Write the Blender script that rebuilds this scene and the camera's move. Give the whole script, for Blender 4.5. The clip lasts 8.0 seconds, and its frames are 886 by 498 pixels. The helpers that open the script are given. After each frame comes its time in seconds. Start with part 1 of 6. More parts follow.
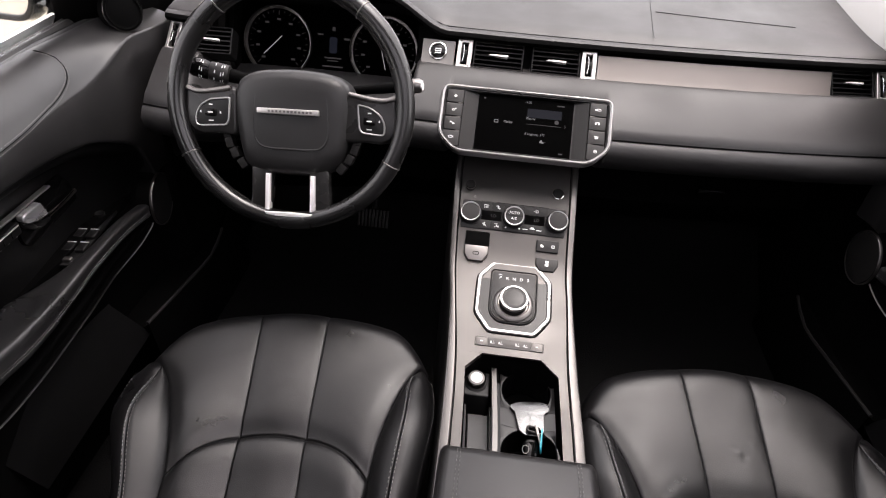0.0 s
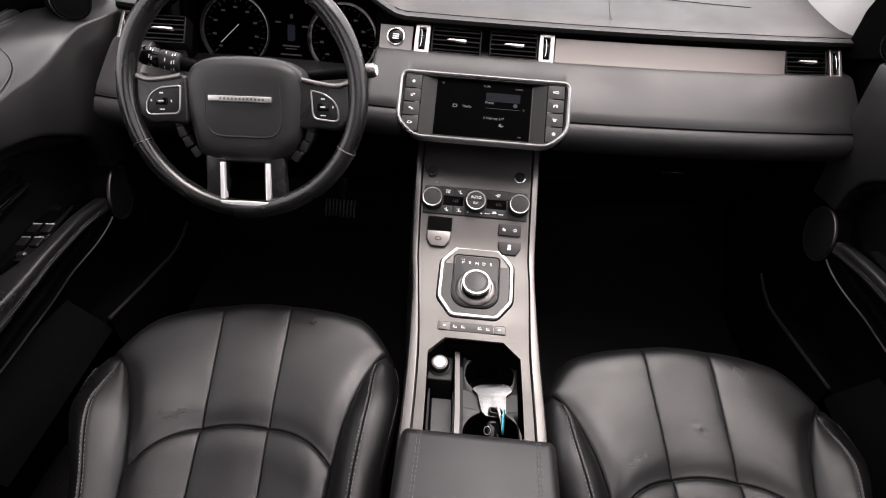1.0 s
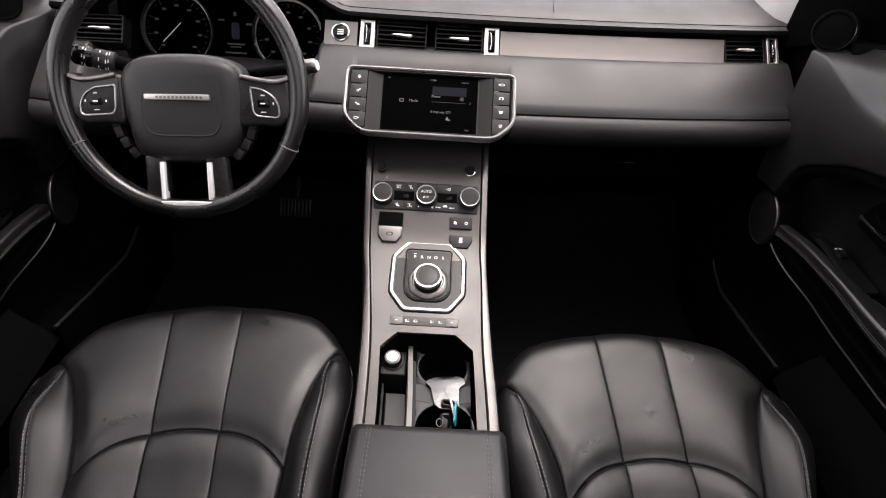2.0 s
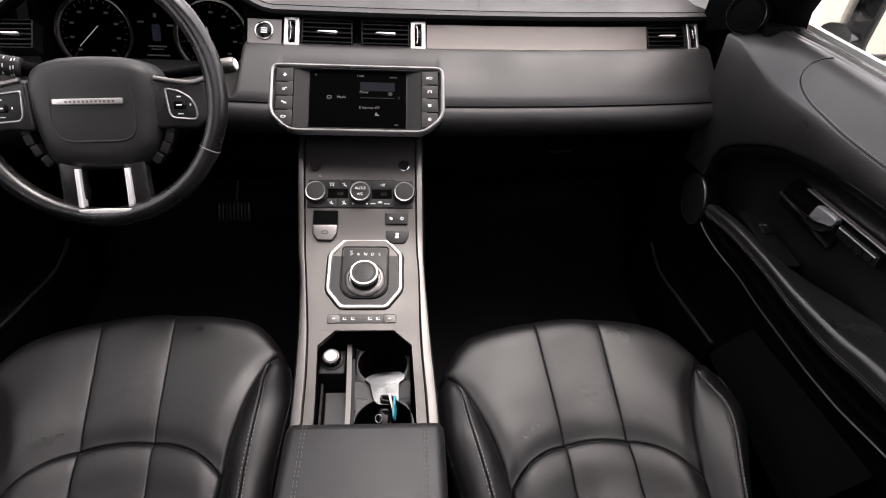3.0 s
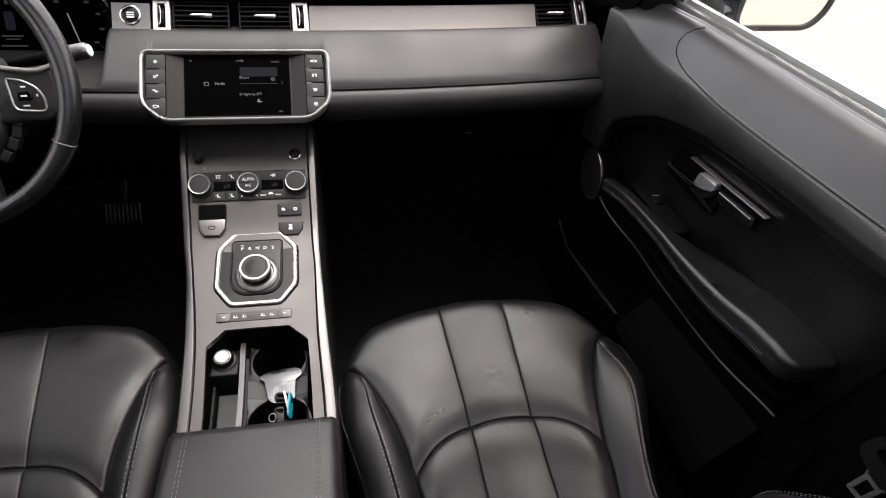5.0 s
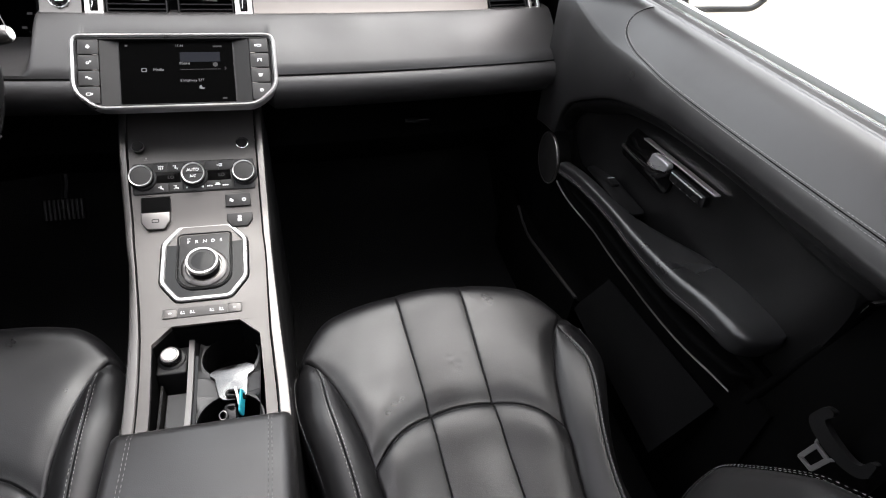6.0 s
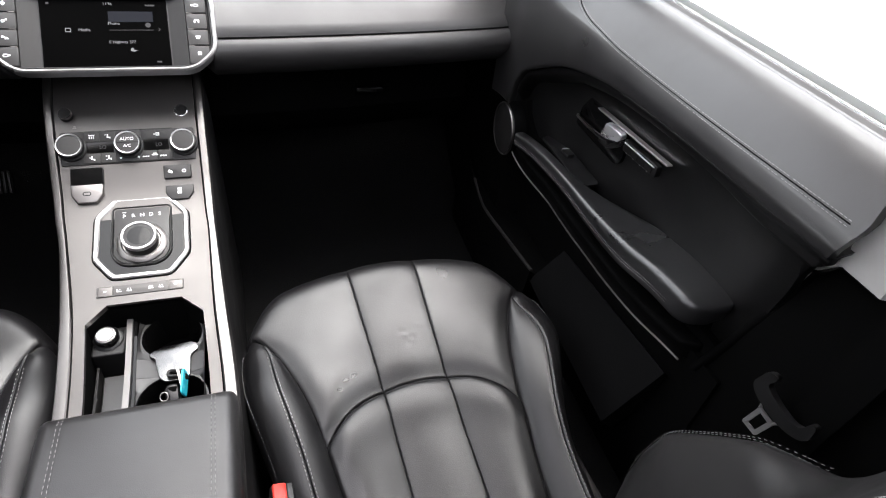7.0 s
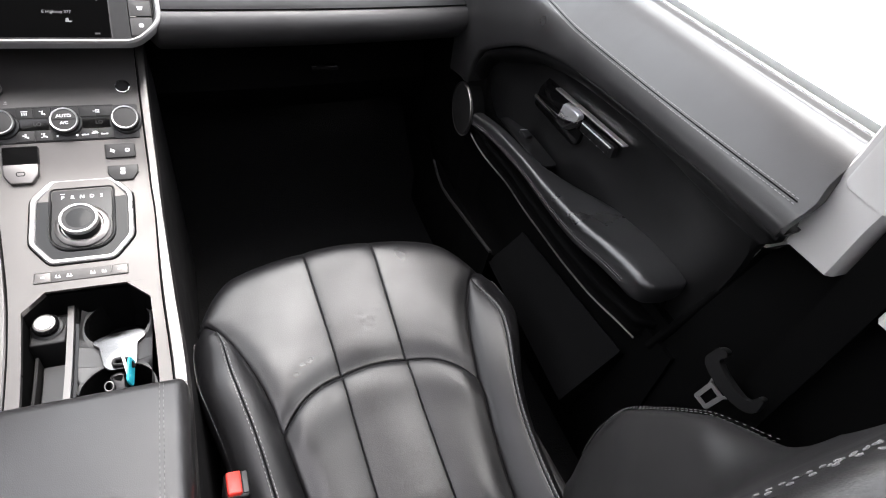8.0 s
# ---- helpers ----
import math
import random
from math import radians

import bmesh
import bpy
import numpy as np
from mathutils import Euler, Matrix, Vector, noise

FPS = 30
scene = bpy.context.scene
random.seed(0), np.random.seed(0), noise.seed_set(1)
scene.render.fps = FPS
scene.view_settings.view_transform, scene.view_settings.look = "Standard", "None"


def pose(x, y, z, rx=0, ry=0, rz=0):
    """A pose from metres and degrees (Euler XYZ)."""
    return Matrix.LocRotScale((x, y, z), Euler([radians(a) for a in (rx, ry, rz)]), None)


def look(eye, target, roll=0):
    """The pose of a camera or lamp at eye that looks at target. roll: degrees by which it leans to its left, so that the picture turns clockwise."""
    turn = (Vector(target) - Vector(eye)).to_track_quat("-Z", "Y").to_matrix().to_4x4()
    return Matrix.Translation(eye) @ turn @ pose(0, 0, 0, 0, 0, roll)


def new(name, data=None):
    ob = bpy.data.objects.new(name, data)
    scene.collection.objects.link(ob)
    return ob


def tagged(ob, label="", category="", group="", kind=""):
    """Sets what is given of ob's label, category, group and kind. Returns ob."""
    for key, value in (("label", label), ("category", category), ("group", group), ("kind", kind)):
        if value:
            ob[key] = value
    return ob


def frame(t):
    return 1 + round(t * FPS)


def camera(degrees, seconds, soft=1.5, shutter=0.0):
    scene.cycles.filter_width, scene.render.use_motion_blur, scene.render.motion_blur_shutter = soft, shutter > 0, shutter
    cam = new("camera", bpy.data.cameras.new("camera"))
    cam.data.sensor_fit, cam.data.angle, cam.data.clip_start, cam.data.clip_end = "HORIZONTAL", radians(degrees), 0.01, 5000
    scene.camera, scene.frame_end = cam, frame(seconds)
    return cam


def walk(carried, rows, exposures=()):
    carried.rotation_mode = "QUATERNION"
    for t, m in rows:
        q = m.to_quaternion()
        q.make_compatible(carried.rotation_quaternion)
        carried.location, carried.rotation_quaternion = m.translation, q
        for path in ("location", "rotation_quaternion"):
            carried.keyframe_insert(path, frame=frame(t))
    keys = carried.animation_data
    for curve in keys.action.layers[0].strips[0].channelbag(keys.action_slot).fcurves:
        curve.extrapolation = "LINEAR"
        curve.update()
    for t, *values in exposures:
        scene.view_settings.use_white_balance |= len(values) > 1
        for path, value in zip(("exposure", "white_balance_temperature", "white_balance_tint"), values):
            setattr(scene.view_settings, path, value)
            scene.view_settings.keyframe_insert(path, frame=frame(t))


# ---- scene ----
cam = camera(75.5, 8.0, soft=1.1)
PATH = [
    (0, (-0.067, 0.091, 1.105), (-0.18, 1.674, -0.113), 4.2),
    (0.5, (-0.043, 0.088, 1.101), (-0.121, 1.662, -0.132), 3.9),
    (1, (-0.023, 0.087, 1.096), (-0.083, 1.66, -0.137), 3.9),
    (2.5, (0.049, 0.08, 1.088), (0.134, 1.657, -0.139), 3.7),
    (3, (0.077, 0.078, 1.085), (0.22, 1.652, -0.14), 3.5),
    (3.5, (0.094, 0.079, 1.083), (0.298, 1.645, -0.144), 4.0),
    (4, (0.113, 0.077, 1.078), (0.382, 1.634, -0.147), 4.6),
    (4.5, (0.138, 0.079, 1.071), (0.445, 1.627, -0.157), 4.6),
    (6, (0.181, 0.084, 1.047), (0.632, 1.581, -0.2), 5.4),
    (6.5, (0.19, 0.089, 1.036), (0.71, 1.554, -0.222), 6.9),
    (7, (0.201, 0.093, 1.03), (0.771, 1.502, -0.27), 8.2),
    (7.5, (0.203, 0.095, 1.022), (0.832, 1.456, -0.301), 9.7),
    (8, (0.209, 0.096, 1.02), (0.899, 1.427, -0.303), 11.3),
]
EXPOSURES = [(0.0, 0.11, 6900, 22), (4.5, -0.05, 6870, 20), (6.0, 0.58, 6580, 15), (8.0, 1.22, 6560, 16)]
walk(cam, [(t, look(eye, target, roll)) for t, eye, target, roll in PATH], EXPOSURES)

# ---- world and sun ----
SKY, SUN, AZIMUTH, HEIGHT = 0.85, 1.15, 48, 74
world = bpy.data.worlds.new("sky")
scene.world = world
world.use_nodes = True
wn, wl = world.node_tree.nodes, world.node_tree.links
sky = wn.new("ShaderNodeTexSky")
sky.sky_type, sky.sun_disc = "NISHITA", False
sky.sun_elevation, sky.sun_rotation = radians(HEIGHT), radians(AZIMUTH)
sky.air_density, sky.dust_density, sky.ozone_density = 1.0, 2.5, 1.0
pale = wn.new("ShaderNodeHueSaturation")
pale.inputs["Saturation"].default_value = 0.15
wl.new(sky.outputs[0], pale.inputs["Color"])
wl.new(pale.outputs[0], wn["Background"].inputs["Color"])
wn["Background"].inputs["Strength"].default_value = SKY
sun = new("sun", bpy.data.lights.new("sun", "SUN"))
sun.data.energy, sun.data.angle, sun.data.color = SUN, radians(45), (1.0, 0.96, 0.9)
sun.matrix_world = look((0, 0, 0), (-math.sin(radians(AZIMUTH)) * math.cos(radians(HEIGHT)), -math.cos(radians(AZIMUTH)) * math.cos(radians(HEIGHT)), -math.sin(radians(HEIGHT))))


# ---- materials ----
def mat(name, color, rough=0.5, metal=0.0, grain=0.0, size=1.0, vary=0.0, kind="noise", coat=0.0, stretch=None, spec=0.5):
    """A surface: colour, gloss, a fine relief (grain, in metres deep; size, in metres across) and a coarse variation of tone and gloss."""
    m = bpy.data.materials.new(name)
    m.use_nodes = True
    nt = m.node_tree
    b = nt.nodes["Principled BSDF"]
    b.inputs["Base Color"].default_value = (*color, 1)
    b.inputs["Roughness"].default_value = rough
    b.inputs["Metallic"].default_value = metal
    b.inputs["Specular IOR Level"].default_value = spec
    b.inputs["Coat Weight"].default_value = coat
    b.inputs["Coat Roughness"].default_value = 0.08
    geo = nt.nodes.new("ShaderNodeTexCoord")
    src = geo.outputs["Object"]
    if stretch:
        mp = nt.nodes.new("ShaderNodeMapping")
        mp.inputs["Scale"].default_value = stretch
        nt.links.new(src, mp.inputs[0])
        src = mp.outputs[0]
    if grain:
        if kind == "leather":
            tex = nt.nodes.new("ShaderNodeTexVoronoi")
            tex.feature = "SMOOTH_F1"
            tex.inputs["Smoothness"].default_value = 0.35
            out = tex.outputs["Distance"]
        else:
            tex = nt.nodes.new("ShaderNodeTexNoise")
            tex.inputs["Detail"].default_value = 3
            out = tex.outputs["Fac"]
        tex.inputs["Scale"].default_value = 1 / size
        nt.links.new(src, tex.inputs["Vector"])
        bump = nt.nodes.new("ShaderNodeBump")
        bump.inputs["Strength"].default_value = 1.0
        bump.inputs["Distance"].default_value = grain
        nt.links.new(out, bump.inputs["Height"])
        if kind == "leather":
            soft = nt.nodes.new("ShaderNodeTexNoise")
            soft.inputs["Scale"].default_value, soft.inputs["Detail"].default_value = 22, 2
            nt.links.new(src, soft.inputs["Vector"])
            wave = nt.nodes.new("ShaderNodeBump")
            wave.inputs["Distance"].default_value = 0.0035
            wave.inputs["Strength"].default_value = 0.12
            nt.links.new(soft.outputs["Fac"], wave.inputs["Height"])
            fold = nt.nodes.new("ShaderNodeTexNoise")
            fold.noise_type = "RIDGED_MULTIFRACTAL"
            fold.inputs["Scale"].default_value, fold.inputs["Detail"].default_value = 16, 3
            fold.inputs["Distortion"].default_value = 0.8
            nt.links.new(src, fold.inputs["Vector"])
            crease = nt.nodes.new("ShaderNodeBump")
            crease.inputs["Distance"].default_value = 0.0012
            crease.inputs["Strength"].default_value = 0.17
            nt.links.new(fold.outputs["Fac"], crease.inputs["Height"])
            nt.links.new(wave.outputs[0], crease.inputs["Normal"])
            nt.links.new(crease.outputs[0], bump.inputs["Normal"])
        nt.links.new(bump.outputs[0], b.inputs["Normal"])
    if vary:
        big = nt.nodes.new("ShaderNodeTexNoise")
        big.inputs["Scale"].default_value, big.inputs["Detail"].default_value = 9, 6
        nt.links.new(geo.outputs["Object"], big.inputs["Vector"])
        for target, low, high in (("Roughness", rough - 0.09, rough + 0.09),):
            r = nt.nodes.new("ShaderNodeMapRange")
            r.inputs[1].default_value, r.inputs[2].default_value = 0.3, 0.7
            r.inputs[3].default_value, r.inputs[4].default_value = max(low, 0.02), high
            nt.links.new(big.outputs["Fac"], r.inputs[0])
            nt.links.new(r.outputs[0], b.inputs[target])
        mix = nt.nodes.new("ShaderNodeMix")
        mix.data_type = "RGBA"
        mix.inputs[6].default_value = (*[c * (1 - vary) for c in color], 1)
        mix.inputs[7].default_value = (*[min(1, c * (1 + vary)) for c in color], 1)
        nt.links.new(big.outputs["Fac"], mix.inputs[0])
        nt.links.new(mix.outputs[2], b.inputs["Base Color"])
    return m


def glass(name, tint=(0.94, 0.96, 0.95), clear=0.05):
    m = bpy.data.materials.new(name)
    m.use_nodes = True
    nt = m.node_tree
    nt.nodes.clear()
    out, tr, gl, mx, fr, pw = (nt.nodes.new("ShaderNode" + k) for k in ("OutputMaterial", "BsdfTransparent", "BsdfGlossy", "MixShader", "LayerWeight", "MapRange"))
    tr.inputs[0].default_value = (*tint, 1)
    gl.inputs["Roughness"].default_value = 0.02
    fr.inputs[0].default_value = 0.15
    pw.inputs[3].default_value, pw.inputs[4].default_value = clear, 0.4
    nt.links.new(fr.outputs["Facing"], pw.inputs[0])
    nt.links.new(pw.outputs[0], mx.inputs[0])
    nt.links.new(tr.outputs[0], mx.inputs[1])
    nt.links.new(gl.outputs[0], mx.inputs[2])
    nt.links.new(mx.outputs[0], out.inputs[0])
    return m


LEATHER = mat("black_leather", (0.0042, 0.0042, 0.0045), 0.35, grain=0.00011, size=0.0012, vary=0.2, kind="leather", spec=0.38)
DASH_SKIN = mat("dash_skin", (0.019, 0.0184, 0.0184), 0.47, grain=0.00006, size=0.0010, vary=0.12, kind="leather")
DOOR_SKIN = mat("door_skin", (0.0115, 0.0113, 0.0114), 0.35, grain=0.00005, size=0.0010, vary=0.12, kind="leather", spec=0.65)
PLASTIC = mat("dark_plastic", (0.0042, 0.0042, 0.0043), 0.46, grain=0.00006, size=0.0006, vary=0.15, spec=0.32)
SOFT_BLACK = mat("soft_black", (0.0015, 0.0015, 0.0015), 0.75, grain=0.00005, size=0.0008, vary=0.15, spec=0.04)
GLOSS = mat("piano_black", (0.003, 0.003, 0.003), 0.05, spec=0.22)
FACE = mat("console_grey", (0.086, 0.0818, 0.0785), 0.43, 0.85, grain=0.00003, size=0.0006, vary=0.06)
STRIP = mat("strip_grey", (0.045, 0.043, 0.041), 0.5, 0.5, grain=0.00003, size=0.0006, vary=0.06)
RAIL = mat("rail_metal", (0.140, 0.134, 0.129), 0.40, 1.0, grain=0.00002, size=0.0008, vary=0.05)
SATIN = mat("satin_metal", (0.21, 0.20, 0.192), 0.38, 1.0, vary=0.05)
BRUSHED = mat("brushed_metal", (0.155, 0.141, 0.132), 0.40, 0.85, grain=0.00004, size=0.0012, vary=0.06, stretch=(8, 8, 0.4))
CHROME = mat("chrome", (0.8, 0.8, 0.8), 0.12, 1.0, vary=0.03)
BUTTON = mat("button_grey", (0.018, 0.0175, 0.017), 0.45, grain=0.00005, size=0.0005, vary=0.08, spec=0.3)
CARPET = mat("carpet", (0.004, 0.004, 0.004), 0.95, grain=0.002, size=0.003, vary=0.3, spec=0.1)
TRIM_LIGHT = mat("light_trim", (0.43, 0.424, 0.41), 0.6, grain=0.0001, size=0.0008, vary=0.06)
THREAD = mat("grey_thread", (0.17, 0.166, 0.163), 0.7)
MARK = mat("white_print", (0.75, 0.75, 0.75), 0.6)
RED = mat("red_button", (0.55, 0.03, 0.02), 0.4, vary=0.05)
TEAL = mat("teal_plastic", (0.01, 0.3, 0.38), 0.35, vary=0.05)
BODY = mat("white_car_paint", (0.78, 0.78, 0.77), 0.3, coat=0.6, vary=0.03)
CONCRETE = mat("pale_concrete", (0.31, 0.28, 0.222), 0.9, grain=0.003, size=0.02, vary=0.2)
MIRROR = mat("mirror_glass", (0.9, 0.9, 0.9), 0.01, 1.0)
TRAY = mat("tray_grey", (0.010, 0.0098, 0.0096), 0.45, grain=0.00004, size=0.0006, vary=0.08)
RUBBER = mat("rubber_seal", (0.006, 0.006, 0.006), 0.55, grain=0.0001, size=0.001, vary=0.1)


def glow(name, color, strength):
    m = bpy.data.materials.new(name)
    m.use_nodes = True
    b = m.node_tree.nodes["Principled BSDF"]
    b.inputs["Base Color"].default_value = (0.01, 0.01, 0.01, 1)
    b.inputs["Emission Color"].default_value = (*color, 1)
    b.inputs["Emission Strength"].default_value = strength
    b.inputs["Specular IOR Level"].default_value = 0.0
    return m


GLASS = glass("window_glass")
SILVER = mat("silver_paint", (0.40, 0.395, 0.388), 0.32, 0.85, vary=0.04)
THREAD_DIM = mat("dark_thread", (0.10, 0.10, 0.10), 0.7)
DISC = mat("spun_metal", (0.14, 0.14, 0.14), 0.22, 1.0)
_d = DISC.node_tree
_t = _d.nodes.new("ShaderNodeTangent")
_t.direction_type, _t.axis = "RADIAL", "Z"
_d.nodes["Principled BSDF"].inputs["Anisotropic"].default_value = 0.96
_d.links.new(_t.outputs[0], _d.nodes["Principled BSDF"].inputs["Tangent"])
INSERT = mat("door_insert", (0.0022, 0.0022, 0.0023), 0.38, grain=0.00005, size=0.0008, vary=0.12, spec=0.44)
SLAT = mat("vent_slat", (0.0022, 0.0022, 0.0023), 0.45, grain=0.00005, size=0.0008, vary=0.12, spec=0.22)
SCREEN_GLASS = mat("screen_glass", (0.0008, 0.0008, 0.0008), 0.3, vary=0.05, spec=0.006)
ROOF_GLASS = glass("roof_glass", (0.86, 0.865, 0.87), 0.05)
PRIVACY = glass("privacy_glass", (0.12, 0.12, 0.125), 0.05)
RIM = mat("rim_leather", (0.006, 0.006, 0.006), 0.27, grain=0.00003, size=0.0009, vary=0.15, spec=0.7)
LIT = glow("lit_pixels", (0.8, 0.82, 0.85), 0.28)
LIT_BLUE = glow("lit_blue", (0.12, 0.16, 0.28), 0.045)
BRIGHT = mat("bright_trim", (0.86, 0.85, 0.84), 0.30, 0.35, vary=0.04)
LIT_FAINT = glow("lit_faint", (0.5, 0.5, 0.52), 0.05)
REST = mat("rest_leather", (0.0080, 0.0080, 0.0083), 0.31, grain=0.00004, size=0.0010, vary=0.12, spec=0.75)
HUB = mat("hub_skin", (0.0082, 0.008, 0.008), 0.44, grain=0.00006, size=0.0010, vary=0.12, kind="leather")
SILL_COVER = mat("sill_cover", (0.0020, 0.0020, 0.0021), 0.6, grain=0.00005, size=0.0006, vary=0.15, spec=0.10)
DIAL_FACE = mat("dial_face", (0.0005, 0.0005, 0.0005), 0.3, vary=0.05, spec=0.0)
# box lid's own leather; on backrests a lighter copy of the seat leather
LID_AND_LIT_BACK = mat("lid_and_lit_back_skin", (0.0115, 0.0112, 0.0112), 0.36, grain=0.00006, size=0.0011, vary=0.12, kind="leather")
LEVER = mat("lever_metal", (0.62, 0.62, 0.62), 0.24, 0.7, vary=0.04)
BEZEL = mat("bezel_metal", (0.60, 0.58, 0.56), 0.34, 0.9, vary=0.04)
SPOKE = mat("spoke_satin", (0.022, 0.0216, 0.0212), 0.27, 0.4, vary=0.06)
CHEEK = mat("cheek_grey", (0.012, 0.0117, 0.0114), 0.42, grain=0.00004, size=0.0005, vary=0.08, spec=0.2)
LIT_DIM = glow("lit_dim", (0.5, 0.5, 0.52), 0.12)

# ---- shapes ----
WM = {}


def thing(name, label, category, m=None, group="", kind=""):
    e = new(name)
    e.empty_display_size = 0.05
    e.matrix_basis = m or Matrix()
    WM[e] = m or Matrix()
    return tagged(e, label, category, group, kind)


def part(name, shape, material, parent=None, label="", m=None, sharp=40, kind=""):
    """One mesh object; shape is a bmesh or (verts, faces), in the frame m (the parent's own by default)."""
    me = bpy.data.meshes.new(name)
    if isinstance(shape, tuple):
        me.from_pydata([tuple(map(float, v)) for v in shape[0]], [], shape[1])
        bm = bmesh.new()
        bm.from_mesh(me)
    else:
        bm = shape
    bmesh.ops.recalc_face_normals(bm, faces=bm.faces)
    bm.to_mesh(me)
    bm.free()
    me.materials.append(material)
    for p in me.polygons:
        p.use_smooth = True
    me.set_sharp_from_angle(angle=radians(sharp))
    ob = new(name, me)
    base = WM.get(parent, Matrix())
    m = base if m is None else m
    ob.parent = parent
    ob.matrix_basis = base.inverted() @ m
    WM[ob] = m
    return tagged(ob, label, kind=kind)


def shared(name, ob, parent, m, label=""):
    """Another part on the same mesh."""
    o = new(name, ob.data)
    o.parent = parent
    o.matrix_basis = WM.get(parent, Matrix()).inverted() @ m
    WM[o] = m
    return tagged(o, label)


def smooth(a, b, x):
    t = min(1, max(0, (x - a) / (b - a)))
    return t * t * (3 - 2 * t)


def curve(pts, x):
    """Smooth value through (x, y) pairs, in ascending x."""
    if x <= pts[0][0]:
        return pts[0][1]
    for i in range(len(pts) - 1):
        (x0, y0), (x1, y1) = pts[i], pts[i + 1]
        if x <= x1:
            ya = pts[i - 1] if i else pts[i]
            yb = pts[i + 2] if i + 2 < len(pts) else pts[i + 1]
            m0 = (y1 - ya[1]) / (x1 - ya[0]) * (x1 - x0)
            m1 = (yb[1] - y0) / (yb[0] - x0) * (x1 - x0)
            t = (x - x0) / (x1 - x0)
            return (2 * t**3 - 3 * t**2 + 1) * y0 + (t**3 - 2 * t**2 + t) * m0 + (-2 * t**3 + 3 * t**2) * y1 + (t**3 - t**2) * m1
    return pts[-1][1]


def along(pts, n):
    """n points on a smooth line through pts."""
    pts = [Vector(p) for p in pts]
    d = [0]
    for a, b in zip(pts, pts[1:]):
        d.append(d[-1] + (b - a).length)
    out = []
    for i in range(n):
        s = d[-1] * i / (n - 1)
        out.append(Vector([curve([(u, p[k]) for u, p in zip(d, pts)], s) for k in range(len(pts[0]))]))
    return out


def loft(rings, closed=True, caps=True, wrap=False):
    n = len(rings[0])
    v = [tuple(p) for r in rings for p in r]
    f = []
    span = len(rings) if wrap else len(rings) - 1
    for i in range(span):
        j = (i + 1) % len(rings)
        for k in range(n if closed else n - 1):
            l = (k + 1) % n
            f.append((i * n + k, i * n + l, j * n + l, j * n + k))
    if caps and closed and not wrap:
        f.append(tuple(range(n - 1, -1, -1)))
        f.append(tuple(range((len(rings) - 1) * n, len(rings) * n)))
    return v, f


def slab(rows, offset):
    """A sheet (rows of points) given the thickness offset, a vector or a function of the row and column."""
    nu, nv = len(rows), len(rows[0])
    top = [Vector(p) for r in rows for p in r]
    off = Vector(offset)
    v = top + [p + off for p in top]
    q = nu * nv
    f = []
    for i in range(nu - 1):
        for j in range(nv - 1):
            a, b, c, d = i * nv + j, i * nv + j + 1, (i + 1) * nv + j + 1, (i + 1) * nv + j
            f += [(a, b, c, d), (d + q, c + q, b + q, a + q)]
    edge = [(0, j) for j in range(nv)] + [(i, nv - 1) for i in range(1, nu)] + [(nu - 1, j) for j in range(nv - 2, -1, -1)] + [(i, 0) for i in range(nu - 2, 0, -1)]
    for (i, j), (k, l) in zip(edge, edge[1:] + edge[:1]):
        a, b = i * nv + j, k * nv + l
        f.append((b, a, a + q, b + q))
    return v, f


def merge(*shapes):
    v, f = [], []
    for sv, sf in shapes:
        n = len(v)
        v += list(sv)
        f += [tuple(i + n for i in face) for face in sf]
    return v, f


def moved(shape, m):
    return [m @ Vector(p) for p in shape[0]], shape[1]


def tube(path, r, n=10, flat=1.0, wrap=False, up=(0, 0, 1)):
    path = [Vector(p) for p in path]
    rings = []
    for i, p in enumerate(path):
        a = path[i - 1] if i or wrap else p
        b = path[(i + 1) % len(path)] if i + 1 < len(path) or wrap else p
        t = (b - a).normalized()
        s = t.cross(Vector(up))
        s = s.normalized() if s.length > 1e-4 else t.orthogonal().normalized()
        w = s.cross(t)
        q = r(i / (len(path) - 1)) if callable(r) else r
        rings.append([p + s * math.cos(k * math.tau / n) * q + w * math.sin(k * math.tau / n) * q * flat for k in range(n)])
    return loft(rings, wrap=wrap)


def rrect(x0, y0, x1, y1, r, n=4):
    """A rounded rectangle; r is one radius, or four from the lower left round to the upper left."""
    r = [r] * 4 if not isinstance(r, (list, tuple)) else r
    out = []
    for (cx, cy, sx, sy), q, a in zip(((x0, y0, 1, 1), (x1, y0, -1, 1), (x1, y1, -1, -1), (x0, y1, 1, -1)), r, (180, 270, 0, 90)):
        for k in range(n + 1):
            g = radians(a + 90 * k / n)
            out.append((cx + sx * q + q * math.cos(g), cy + sy * q + q * math.sin(g)))
    return out


def round_off(o, r, n=4):
    """The outline o with its corners rounded over the length r."""
    out = []
    for i, p in enumerate(o):
        a, c, q = Vector(o[i - 1]), Vector(p), Vector(o[(i + 1) % len(o)])
        ra, rq = min(r, 0.45 * (a - c).length), min(r, 0.45 * (q - c).length)
        s, e = c + (a - c).normalized() * ra, c + (q - c).normalized() * rq
        for k in range(n + 1):
            g = k / n
            out.append(tuple((s * (1 - g) + c * g) * (1 - g) + (c * (1 - g) + e * g) * g))
    return out


